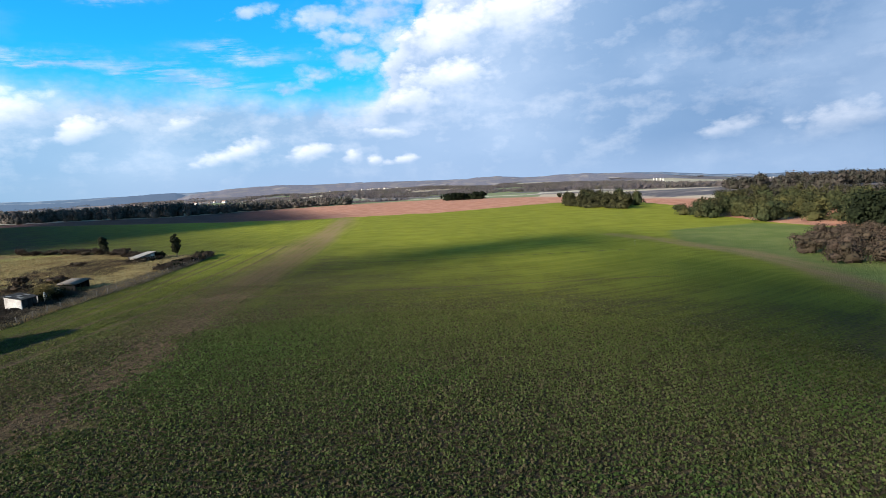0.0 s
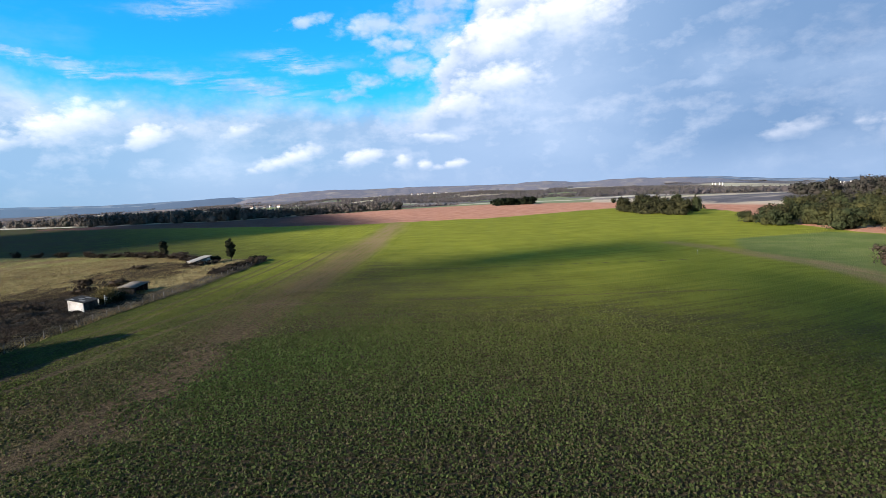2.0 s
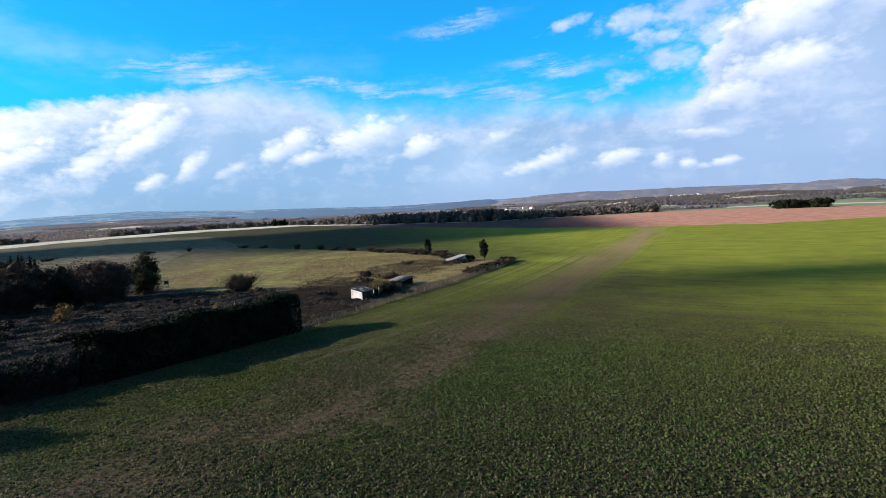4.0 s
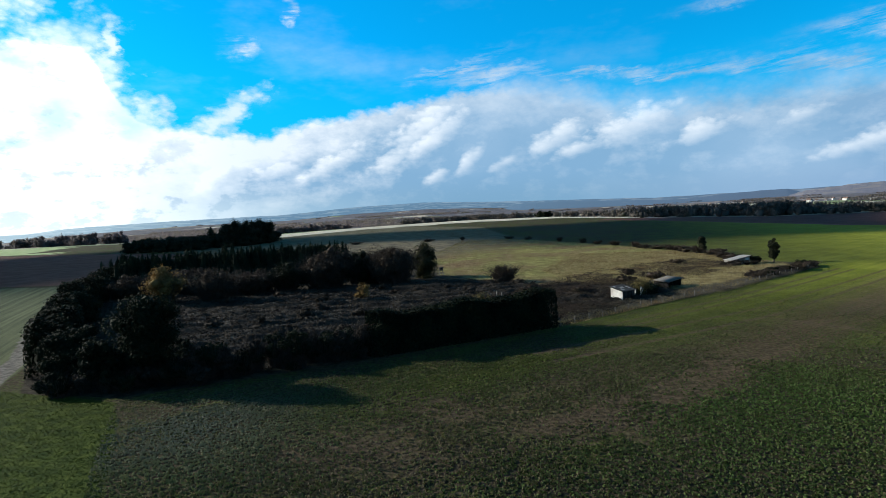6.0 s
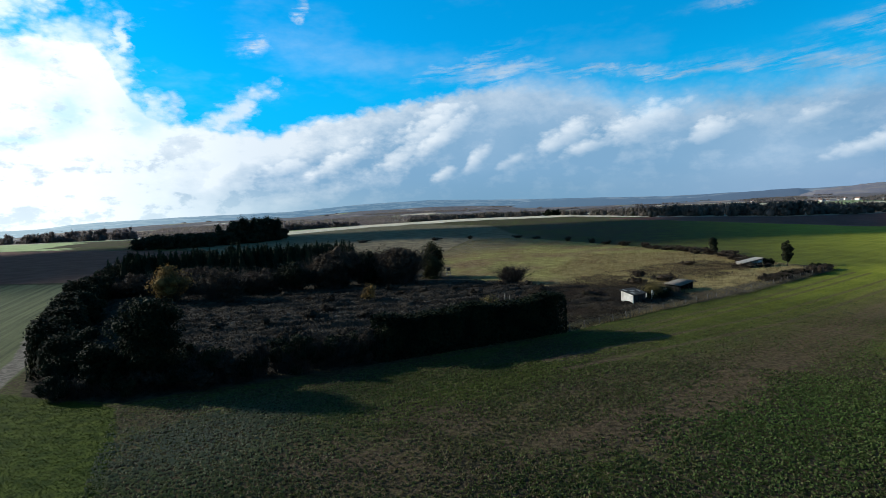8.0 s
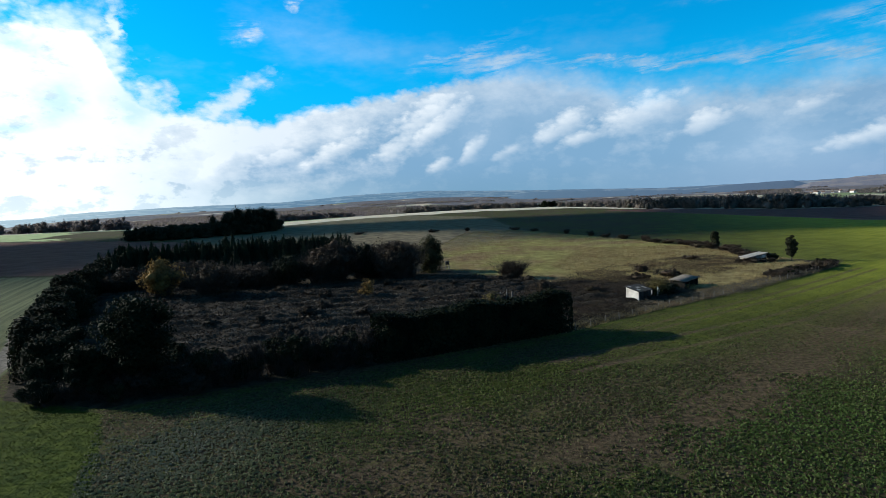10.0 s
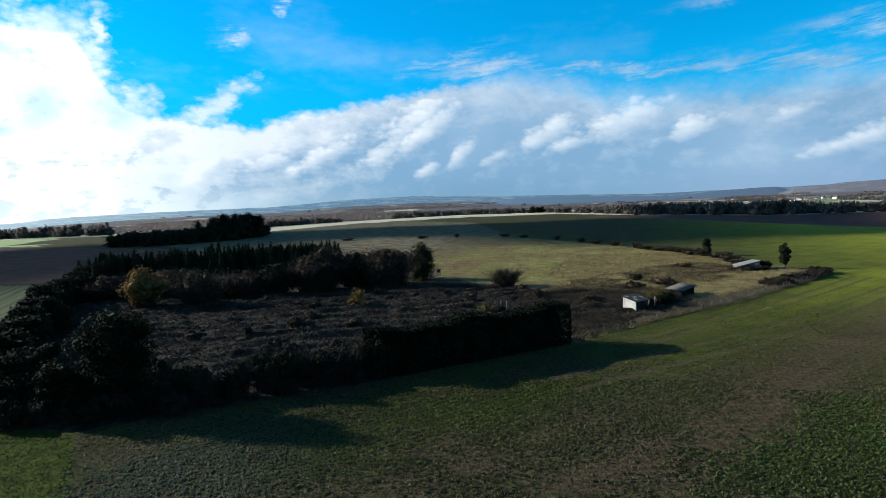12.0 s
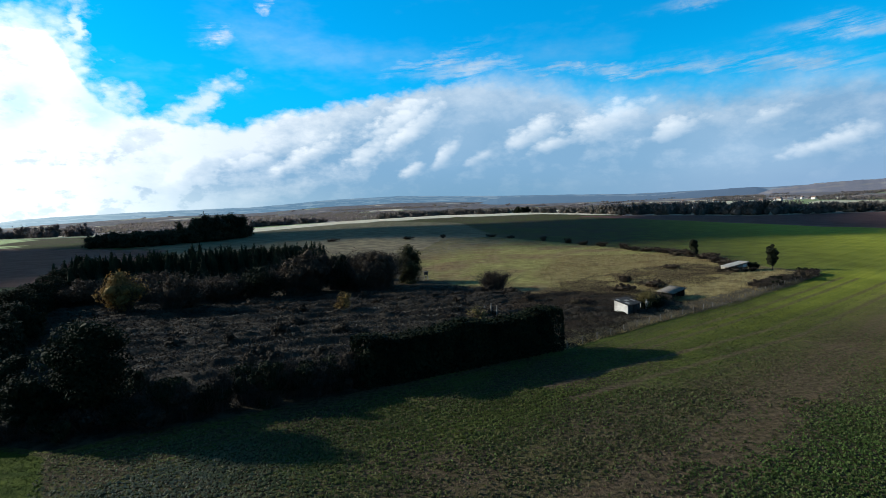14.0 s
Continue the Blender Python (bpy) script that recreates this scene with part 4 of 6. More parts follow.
def block_hedge(name, line, height, depth, mat, label, leaf, per_metre, rough=0.12):
    """A dense clipped-looking hedge along a line: leaves on an uneven body."""
    t = thing(name, (line[0][0], line[0][1]), label, "hedge")
    base = np.array([line[0][0], line[0][1], land_z(*line[0])])
    pieces = []
    for (ax, ay), (bx, by) in zip(line, line[1:]):
        length = math.hypot(bx - ax, by - ay)
        d = np.array([(bx - ax) / length, (by - ay) / length, 0])
        s = np.array([-d[1], d[0], 0])
        k = int(length * per_metre)
        u = rng.uniform(-depth * 0.4, length + depth * 0.4, k)
        hh = height * (1 + rough * np.sin(u * 0.9) * 0.5 + rough * np.sin(u * 0.37 + 1) + rng.normal(0, 0.03, k))
        q = rng.uniform(0, 2 * depth + 2 * height, k)
        side = np.where(q < height, -1.0, np.where(q < 2 * height, 1.0, 0.0))
        z = np.where(side != 0, (q % height) / height * hh, hh * rng.uniform(0.96, 1.05, k))
        off = np.where(side != 0, side * depth / 2 * rng.uniform(0.85, 1.12, k), rng.uniform(-depth / 2, depth / 2, k))
        past = np.maximum(0, np.maximum(-u, u - length)) / (depth * 0.4)
        if (ax, ay) == line[0]:
            hh = hh * (1 - 0.22 * np.clip((1.6 - u) / 3.2, 0, 1) ** 1.5)
        off = off * (1 - 0.10 * (z / height) ** 3) * np.sqrt(1 - past ** 2)
        pos = np.array([ax, ay, 0]) + u[:, None] * d + off[:, None] * s
        pos[:, 2] = z + land(pos[:, 0], pos[:, 1])
        nrm = side[:, None] * s + np.array([0, 0, 1.0]) * (side == 0)[:, None] + rng.normal(0, 0.45, (k, 3)) + [0, 0, 0.25]
        pieces.append(cards(pos - base, nrm, leaf))
        steps = max(2, int(length / 1.3))
        for i in range(steps):
            c = np.array([ax, ay, 0]) + d * (depth * 0.12 + (i + 0.5) * (length - depth * 0.24) / steps)
            c[2] = land_z(c[0], c[1]) + height * 0.45
            pieces.append(core(c - base, (depth * 0.36, depth * 0.36, height * 0.48), 0.1, 8))
    part("foliage", merge(pieces), mat, t)
    for (ax, ay), (bx, by) in zip(line, line[1:]):
        length = math.hypot(bx - ax, by - ay)
        for i in range(int(length / 2.5)):
            f = (i + 0.5) / int(length / 2.5)
            x, y = ax + (bx - ax) * f, ay + (by - ay) * f
            part("stem", limb(np.array([x, y, land_z(x, y) - 0.2]) - base, np.array([x, y, land_z(x, y) + height * 0.7]) - base, 0.12, 0.05, 5), M_BARK, t)
    return t


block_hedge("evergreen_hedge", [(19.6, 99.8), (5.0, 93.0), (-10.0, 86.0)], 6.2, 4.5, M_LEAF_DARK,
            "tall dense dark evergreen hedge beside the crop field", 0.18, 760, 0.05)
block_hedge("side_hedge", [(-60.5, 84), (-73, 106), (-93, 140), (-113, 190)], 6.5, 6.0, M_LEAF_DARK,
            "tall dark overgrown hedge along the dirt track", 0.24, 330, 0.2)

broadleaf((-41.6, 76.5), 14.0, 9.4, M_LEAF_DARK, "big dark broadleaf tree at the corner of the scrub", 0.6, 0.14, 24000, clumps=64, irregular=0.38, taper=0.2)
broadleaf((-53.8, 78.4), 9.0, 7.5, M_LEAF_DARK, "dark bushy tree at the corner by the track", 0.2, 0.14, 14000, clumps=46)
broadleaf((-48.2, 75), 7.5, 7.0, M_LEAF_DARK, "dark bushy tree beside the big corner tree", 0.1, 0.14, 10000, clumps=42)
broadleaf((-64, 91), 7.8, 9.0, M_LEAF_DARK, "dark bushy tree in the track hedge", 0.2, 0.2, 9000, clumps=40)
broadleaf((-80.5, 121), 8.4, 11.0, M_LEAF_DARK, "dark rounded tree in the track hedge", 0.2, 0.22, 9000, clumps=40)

# lower, leafless and half-leafless shrubs along the field edge, between the corner tree and the evergreen hedge
for i in range(15):
    f = (i + 0.3 + 0.4 * rng.random()) / 15
    x, y = -37 + f * 27, 75.5 + f * 10.5 + rng.normal(0, 0.8)
    h = 3.6 + 1.8 * rng.random() + 1.2 * f
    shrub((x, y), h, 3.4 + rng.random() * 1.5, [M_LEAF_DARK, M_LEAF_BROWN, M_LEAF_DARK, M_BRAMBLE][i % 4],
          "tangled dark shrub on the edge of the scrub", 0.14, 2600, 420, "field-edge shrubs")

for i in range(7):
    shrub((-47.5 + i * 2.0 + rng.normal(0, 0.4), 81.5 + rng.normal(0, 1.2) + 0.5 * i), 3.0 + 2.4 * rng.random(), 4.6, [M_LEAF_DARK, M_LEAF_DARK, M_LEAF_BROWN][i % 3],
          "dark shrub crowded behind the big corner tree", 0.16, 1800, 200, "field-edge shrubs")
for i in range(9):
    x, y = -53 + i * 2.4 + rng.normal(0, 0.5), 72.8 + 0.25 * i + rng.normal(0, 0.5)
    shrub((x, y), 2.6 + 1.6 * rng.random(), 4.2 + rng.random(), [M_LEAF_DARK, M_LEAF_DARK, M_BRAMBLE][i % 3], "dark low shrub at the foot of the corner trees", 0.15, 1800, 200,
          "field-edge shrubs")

# the dark row of conifers at the back, and the tall brown thicket before it
for i in range(66):
    f = i / 65
    x, y = -112 + f * 77 + rng.normal(0, 0.6), 192 + f * 14 + rng.normal(0, 1.8)
    conifer((x, y), 11.6 + 2.4 * rng.random() ** 1.5 + (1.6 if i in (32, 33, 62) else 0), 7.6 + 2.4 * rng.random())
THICKET = [("broad brown leafless thicket bush", M_LEAF_BROWN), ("broad dark thicket bush", M_LEAF_DARK), ("tall brown thicket bush", M_LEAF_BROWN)]
for i in range(13):
    f = (i + 0.5) / 13
    x, y = -98 + f * 90 + rng.normal(0, 1.5), 168 + 6 * math.sin(f * 9) + 7 * f
    h = 6.6 + 1.8 * rng.random() + 5.0 * float(np.clip((f - 0.45) * 4, 0, 1))
    what, mat = THICKET[i % 3]
    shrub((x, y), h, 12.5 + 4 * rng.random(), mat, what, 0.24, 4200, 1100, "thicket bushes", clumps=60, irregular=0.2, solid=0.55)
shrub((-76, 153), 10.6, 11, M_LEAF_YELLOW, "yellow autumn tree in the thicket", 0.24, 4200, 500, clumps=40, irregular=0.3, solid=0.45)
shrub((-62, 152), 9.4, 14, M_LEAF_BROWN, "rounded brown bush before the conifers", 0.22, 4600, 1000, clumps=44, irregular=0.25, solid=0.5)
shrub((-15, 172), 12.0, 13, M_LEAF_BROWN, "rounded brown bush beside the leaning tree", 0.22, 4600, 1000, clumps=44, irregular=0.25, solid=0.5)
broadleaf((-4.0, 187), 13.0, 9.6, M_LEAF_OLIVE, "olive-green leaning tree at the edge of the meadow", -2.5, 0.2, 9000, clumps=60, taper=0.3)
shrub((-19.6, 141), 5.2, 4.8, M_LEAF_YELLOW, "small yellow-orange autumn sapling in the scrub", 0.13, 1100, 160, solid=0.25)
shrub((9, 116), 5.2, 5.0, M_IVY, "yellowish autumn bush behind the evergreen hedge", 0.12, 1000, 300, solid=0.2)
shrub((20, 165), 5.8, 9.0, M_SCRUB, "brown leafless bush at the edge of the meadow", 0.15, 1900, 1600, solid=0.18, clumps=26)
for i in range(40):
    x, y = rng.uniform(-60, 30), rng.uniform(96, 160)
    if y < 92 + 0.45 * (x + 12) + 6 or x < -0.65 * (y - 96) - 40:
        continue
    shrub((x, y), 1.2 + 1.8 * rng.random(), 2 + 3 * rng.random(), [M_BRAMBLE, M_LEAF_BROWN, M_BRAMBLE][i % 3], "low bramble bush in the rough ground",
          0.2, 380, 90, "bramble bushes")

# ---- old sheds by the fence ----


def box(bm, lo, hi):
    m = Matrix.Translation([(a + b) / 2 for a, b in zip(lo, hi)]) @ Matrix.Diagonal([abs(b - a) for a, b in zip(lo, hi)] + [1])
    bmesh.ops.create_cube(bm, size=1.0, matrix=m)


def boxes(*pairs, bevel=0.02):
    bm = bmesh.new()
    for lo, hi in pairs:
        box(bm, lo, hi)
    if bevel:
        bmesh.ops.bevel(bm, geom=bm.edges[:], offset=bevel, segments=1, affect="EDGES")
    return bm


def sloped_roof(x0, x1, y0, y1, z0, z1, thick=0.1, wave=0.0, step=0.35):
    """A roof sheet that rises along y; with wave it is corrugated across x."""
    k = max(2, int((x1 - x0) / step)) if wave else 2
    gx = np.linspace(x0, x1, k)
    up = np.array([0, wave] * (k // 2 + 1))[:k]
    lo = np.stack([gx, np.full(k, y0), z0 + up], 1)
    hi = np.stack([gx, np.full(k, y1), z1 + up], 1)
    co = np.concatenate([lo, hi, lo - [0, 0, thick], hi - [0, 0, thick]])
    i = np.arange(k - 1)
    q = [np.stack([i, i + 1, i + 1 + k, i + k], 1), np.stack([i + 2 * k + 1, i + 2 * k, i + 3 * k, i + 3 * k + 1], 1),
         np.stack([i + 1, i, i + 2 * k, i + 2 * k + 1], 1), np.stack([i + k, i + k + 1, i + 3 * k + 1, i + 3 * k], 1),
         np.array([[0, k, 3 * k, 2 * k], [2 * k - 1, k - 1, 3 * k - 1, 4 * k - 1]])]
    return co, np.concatenate(q)


def prism(outline, y0, y1):
    """A slab with the given outline in x and z, from y0 to y1."""
    bm = bmesh.new()
    a = [bm.verts.new((x, y0, z)) for x, z in outline]
    b = [bm.verts.new((x, y1, z)) for x, z in outline]
    bm.faces.new(a)
    bm.faces.new(b[::-1])
    for k in range(len(outline)):
        k2 = (k + 1) % len(outline)
        bm.faces.new((a[k2], a[k], b[k], b[k2]))
    bmesh.ops.recalc_face_normals(bm, faces=bm.faces[:])
    return bm


# small white shed: local x along its front (3.3 m), y to the front
shed = thing("garden_shed", (41.1, 121.0), "small whitewashed shed with a sloping dark sheet roof", "shed", "", 122)
part("front_wall", prism([(0, -0.2), (3.3, -0.2), (3.3, 2.95), (0, 2.25)], -0.16, 0.0), M_WALL, shed)
for k in range(9):
    z0_ = 0.02 + 0.25 * k
    part("board", boxes(((0.02, 0.004, z0_), (3.28, 0.028, z0_ + 0.225)), bevel=0), M_WALL, shed)
part("back_wall", prism([(0.164, -0.2), (3.136, -0.2), (3.136, 2.9), (0.164, 2.27)], -4.2, -4.04), M_WALL, shed)
# the side turned from the sun: its shade is put into the plank colour
part("side_wall", boxes(((0, -4.2, -0.2), (0.16, -0.164, 2.24)), bevel=0), M_DARK_PLANK, shed, "side wall with its shade put into a dark plank colour")
part("side_wall", boxes(((3.14, -4.2, -0.2), (3.3, -0.164, 2.86)), bevel=0), M_WALL, shed)
part("roof", prism([(-0.3, 2.19), (3.6, 3.02), (3.6, 3.1), (-0.3, 2.27)], -4.5, 0.3), M_ROOF, shed, "dark felted roof with pale stains")
for k in range(6):
    part("batten", prism([(-0.31, 2.275), (3.61, 3.105), (3.61, 3.135), (-0.31, 2.305)], -4.4 + k * 0.9, -4.34 + k * 0.9), M_ROOF, shed)
for x0_, y0_, w_, d_ in ((0.3, -1.3, 0.9, 0.8), (1.5, -2.6, 0.7, 1.1), (2.4, -0.9, 0.8, 0.6), (0.9, -3.9, 1.1, 0.5)):
    rise = (0.83 / 3.9) * (x0_ + 0.3)
    part("roof_patch", prism([(x0_, 2.31 + rise), (x0_ + w_, 2.31 + rise + w_ * 0.213), (x0_ + w_, 2.34 + rise + w_ * 0.213), (x0_, 2.34 + rise)], y0_, y0_ + d_), M_ROOF_PALE, shed,
         "pale bleached sheet on the roof")
# a dark sheet on the wall in place of a shaded doorway
part("door", boxes(((-0.03, -3.2, 0.0), (-0.004, -1.9, 1.95))), M_DARK, shed, "dark panel for the shade in the open doorway")
part("door", boxes(((-0.85, -1.82, 0.02), (-0.004, -1.76, 1.95))), M_DARK_PLANK, shed, "dark plank door standing open")

ruin = thing("ruined_shed", (45.2, 125.2), "ruined shed overgrown with ivy and brambles", "shed", "", 46)
part("wall", boxes(((0.5, -0.2, -0.2), (0.72, 1.2, 1.9))), M_WALL, ruin, "broken whitewashed wall end")
part("wall", boxes(((0.8, 1.3, -0.2), (9.5, 1.5, 1.7))), M_DARK, ruin, "near-black back wall of the ruin")
part("wall_stub", prism([(0.9, -0.2), (1.9, -0.2), (1.9, 1.5), (1.6, 2.1), (1.2, 2.4), (0.9, 2.4)], -1.3, -1.12), M_WALL, ruin, "broken pale gable end with a curved top")
part("beam", boxes(((1.0, -1.4, 1.75), (9.0, -1.28, 1.87))), M_PLANK, ruin)
for k in range(4):
    part("post", boxes(((1.2 + 2.4 * k, -1.42, -0.2), (1.34 + 2.4 * k, -1.28, 1.75))), M_POST, ruin)
part("ivy", merge([cards(np.stack([rng.uniform(0.5, 13, 5200), rng.normal(-0.2, 1.2, 5200), np.abs(rng.normal(0.8, 0.6, 5200))], 1), ball_points(5200) + [0, 0, 0.6], 0.14),
                   core((6.5, -0.2, 0.8), (6.0, 1.3, 1.2), 0.2, 12)]), M_LEAF_DARK, ruin, "dark ivy over the ruin")
part("ivy_bush", merge([cards(np.stack([rng.normal(3.4, 1.1, 3600), rng.normal(-0.4, 0.9, 3600), 1.7 + np.abs(rng.normal(0, 0.85, 3600))], 1), ball_points(3600) + [0, 0, 0.6], 0.11)]),
     M_IVY, ruin, "olive-yellow ivy on top")

lean_to = thing("open_lean_to", (55.2, 135.0), "open-fronted lean-to with a flat weathered roof", "shed", "", 46)
part("roof", sloped_roof(-0.4, 9.2, -2.4, 1.6, 1.95, 2.3, 0.14, 0.04, 0.3), M_ROOF_GREY, lean_to, "flat grey roof sheet with moss stains")
# walls coloured near-black to give the shade under the roof
part("back_wall", boxes(((0, 1.2, -0.2), (8.8, 1.36, 2.0))), M_DARK, lean_to)
part("end_wall", boxes(((8.66, -2.0, -0.2), (8.82, 1.19, 1.9))), M_DARK, lean_to)
part("end_wall", boxes(((0.0, -2.0, -0.2), (0.16, 1.19, 1.9))), M_DARK, lean_to)
for k in range(4):
    part("post", boxes(((0.3 + 2.7 * k, -2.15, -0.2), (0.45 + 2.7 * k, -2.02, 1.86))), M_DARK_PLANK, lean_to)

cabin = thing("long_low_shed", (96.4, 178.0), "low weathered plank shed with a sloping sheet roof", "shed", "", 6)
part("front_wall", prism([(0, -0.2), (6.6, -0.2), (6.6, 2.5), (0, 1.3)], 0.0, 0.16), M_PLANK, cabin, "pale grey plank front wall")
part("back_wall", prism([(0, -0.2), (6.6, -0.2), (6.6, 2.5), (0, 1.3)], 3.4, 3.56), M_PLANK, cabin)
part("end_wall", boxes(((6.44, 0.164, -0.2), (6.6, 3.396, 2.44)), bevel=0), M_DARK_PLANK, cabin)
part("end_wall", boxes(((0.0, 0.164, -0.2), (0.16, 3.396, 1.3)), bevel=0), M_PLANK, cabin)
part("roof", prism([(-0.35, 1.25), (6.95, 2.58), (6.95, 2.67), (-0.35, 1.34)], -0.35, 3.9), M_ROOF_PALE, cabin, "bleached pale roof sheet sloping along the front")
for k in range(9):
    part("plank", prism([(0.1 + 0.5 * k, 0.0), (0.52 + 0.5 * k, 0.0), (0.52 + 0.5 * k, 1.36 + 0.09 * k), (0.1 + 0.5 * k, 1.28 + 0.09 * k)], -0.035, -0.004), M_PLANK, cabin)
part("door", boxes(((5.1, -0.05, 0.05), (6.2, -0.004, 1.95))), M_HOUSE, cabin, "whitewashed door")
shrub((105.2, 179.8), 2.9, 4.6, M_LEAF_DARK, "dark bush against the end of the long shed", 0.25, 1200, 200)

hide = thing("raised_wooden_hide", (1.5, 190.5), "small raised wooden hunting hide beside the leaning tree", "hide", "", 10)
part("cabin", boxes(((-0.6, -0.5, 1.7), (0.6, 0.5, 2.7))), M_DARK_PLANK, hide)
part("roof", boxes(((-0.75, -0.65, 2.704), (0.75, 0.65, 2.8))), M_ROOF, hide)
# a near-black panel for the shade inside the hide
part("window", boxes(((-0.35, -0.53, 2.2), (0.35, -0.504, 2.5))), M_DARK, hide)
for sx in (-0.5, 0.5):
    for sy in (-0.4, 0.4):
        part("leg", limb((sx * 1.3, sy * 1.3, -0.2), (sx, sy, 1.696), 0.06, 0.06), M_POST, hide)

for i, (x, y, turn, length) in enumerate([(9.5, 131, 20, 4.2), (12.5, 129.5, -35, 3.0), (15, 128, 8, 2.4)]):
    plank = part("board", boxes(((0, 0, 0.35), (length, 0.4, 0.43))), M_PLANK, None, "pale fallen board lying in the brambles")
    plank.matrix_world = pose(x, y, land_z(x, y) + 0.05, 4, -6, turn)
    tagged(plank, category="board", group="fallen boards")
for i, (x, y, h) in enumerate([(13.5, 127.0, 3.0), (14.6, 126.4, 2.6), (12.2, 128.4, 2.2)]):
    stub = part("old_post", limb((0, 0, -0.3), (0.15, 0.1, h), 0.16, 0.12), M_POST, None, "leaning grey timber post in the brambles")
    stub.matrix_world = pose(x, y, land_z(x, y))
    tagged(stub, category="post", group="old posts")

stake = thing("marker_stake", (160.5, 31.5), "thin pale marker stake standing in the crop", "stake")
part("shaft", limb((0, 0, -0.2), (0.05, 0, 1.0), 0.05, 0.04, 6), M_POST, stake)
part("tip", limb((0.05, 0, 1.004), (0.06, 0, 1.3), 0.06, 0.05, 6), M_WALL, stake, "white painted tip")

# ---- fence ----
fence = thing("wire_fence", FENCE[0], "old wire fence with grey wooden posts along the crop", "fence")
origin = fence.matrix_world.translation
post_me = None
spots = []
for (ax, ay), (bx, by) in zip(FENCE, FENCE[1:]):
    k = int(math.hypot(bx - ax, by - ay) / 3.6)
    spots += [(ax + (bx - ax) * i / k, ay + (by - ay) * i / k) for i in range(k)]
for i, (x, y) in enumerate(spots):
    if post_me is None:
        p0 = part("post", limb((0, 0, -0.3), (0, 0, 1.35), 0.085, 0.075, 7), M_POST, fence)
        post_me = p0.data
    else:
        p0 = new("post", post_me)
        p0.parent = fence
    p0.matrix_local = pose(x - origin.x, y - origin.y, land_z(x, y) - origin.z, rng.normal(0, 5), rng.normal(0, 5), 0)
for z in (0.45, 0.8, 1.15):
    wire = []
    for (ax, ay), (bx, by) in zip(spots, spots[1:]):
        wire.append(limb((ax - origin.x, ay - origin.y, land_z(ax, ay) - origin.z + z), (bx - origin.x, by - origin.y, land_z(bx, by) - origin.z + z), 0.012, 0.012, 4))
    part("wire", merge(wire), M_WIRE, fence)

# ---- trees and bushes round the meadow ----
broadleaf((110, 177), 8.4, 4.0, M_LEAF_GREEN, "small green tree by the long low shed", 0.2, 0.24, 3000, clumps=34, taper=0.3)
broadleaf((109, 223), 8.0, 4.4, M_LEAF_GREEN, "small green tree on the far side of the meadow", 0.1, 0.26, 3000, clumps=34, taper=0.3)
for i in range(20):
    f = i / 19
    shrub((86 + f * 27 + rng.normal(0, 0.9), 146 + f * 17.5 + rng.normal(0, 1.1)), 1.3 + 1.3 * f * rng.random() + 0.7 * rng.random(), 3.4 + 2.0 * rng.random(),
          [M_SCRUB, M_LEAF_BROWN, M_SCRUB, M_LEAF_DARK][i % 4], "brown scrubby bush along the end of the fence", 0.1, 2200, 360, "fence-end bushes", solid=0.35, clumps=20)
for x, y, h, w in [(54, 398, 3.0, 12), (63, 374, 2.6, 9), (76, 336, 4.0, 5), (84, 312, 4.0, 5.5), (88, 298, 3.0, 8), (93, 284, 3.2, 9), (98, 268, 4.0, 6),
                   (102, 250, 2.6, 8), (107, 236, 3.0, 8), (108, 214, 2.6, 9), (107, 204, 2.8, 7), (20, 405, 3.5, 5), (-5, 410, 3.0, 14), (-60, 421, 2.8, 18),
                   (-100, 350, 3, 14), (84, 190, 2.0, 8), (62, 155, 2.4, 10), (52, 150, 2.6, 9), (35, 135, 2.6, 8), (58, 165, 2.6, 5)]:
    shrub((x, y), h * 0.8, w * 0.85, [M_SCRUB, M_LEAF_BROWN, M_SCRUB][int(x) % 3], "scrubby hedge bush round the meadow", 0.13, 2600, 300, "meadow bushes", clumps=22)

for i in range(16):
    f = i / 15
    shrub((97 + 12 * math.sin(f * 3.0) + rng.normal(0, 1.5), 262 - f * 84), 1.6 + 1.1 * rng.random(), 4.5 + 2.5 * rng.random(), [M_SCRUB, M_LEAF_BROWN][i % 2],
          "brown scrub bush along the far side of the meadow", 0.13, 2300, 260, "meadow bushes", clumps=20)
for x, y in [(97.5, 175.5), (100.5, 175.8), (93.5, 177), (103.5, 176.5)]:
    shrub((x, y), 1.3, 3.2, M_BRAMBLE, "bramble bush before the long low shed", 0.2, 500, 90, "shed brambles")

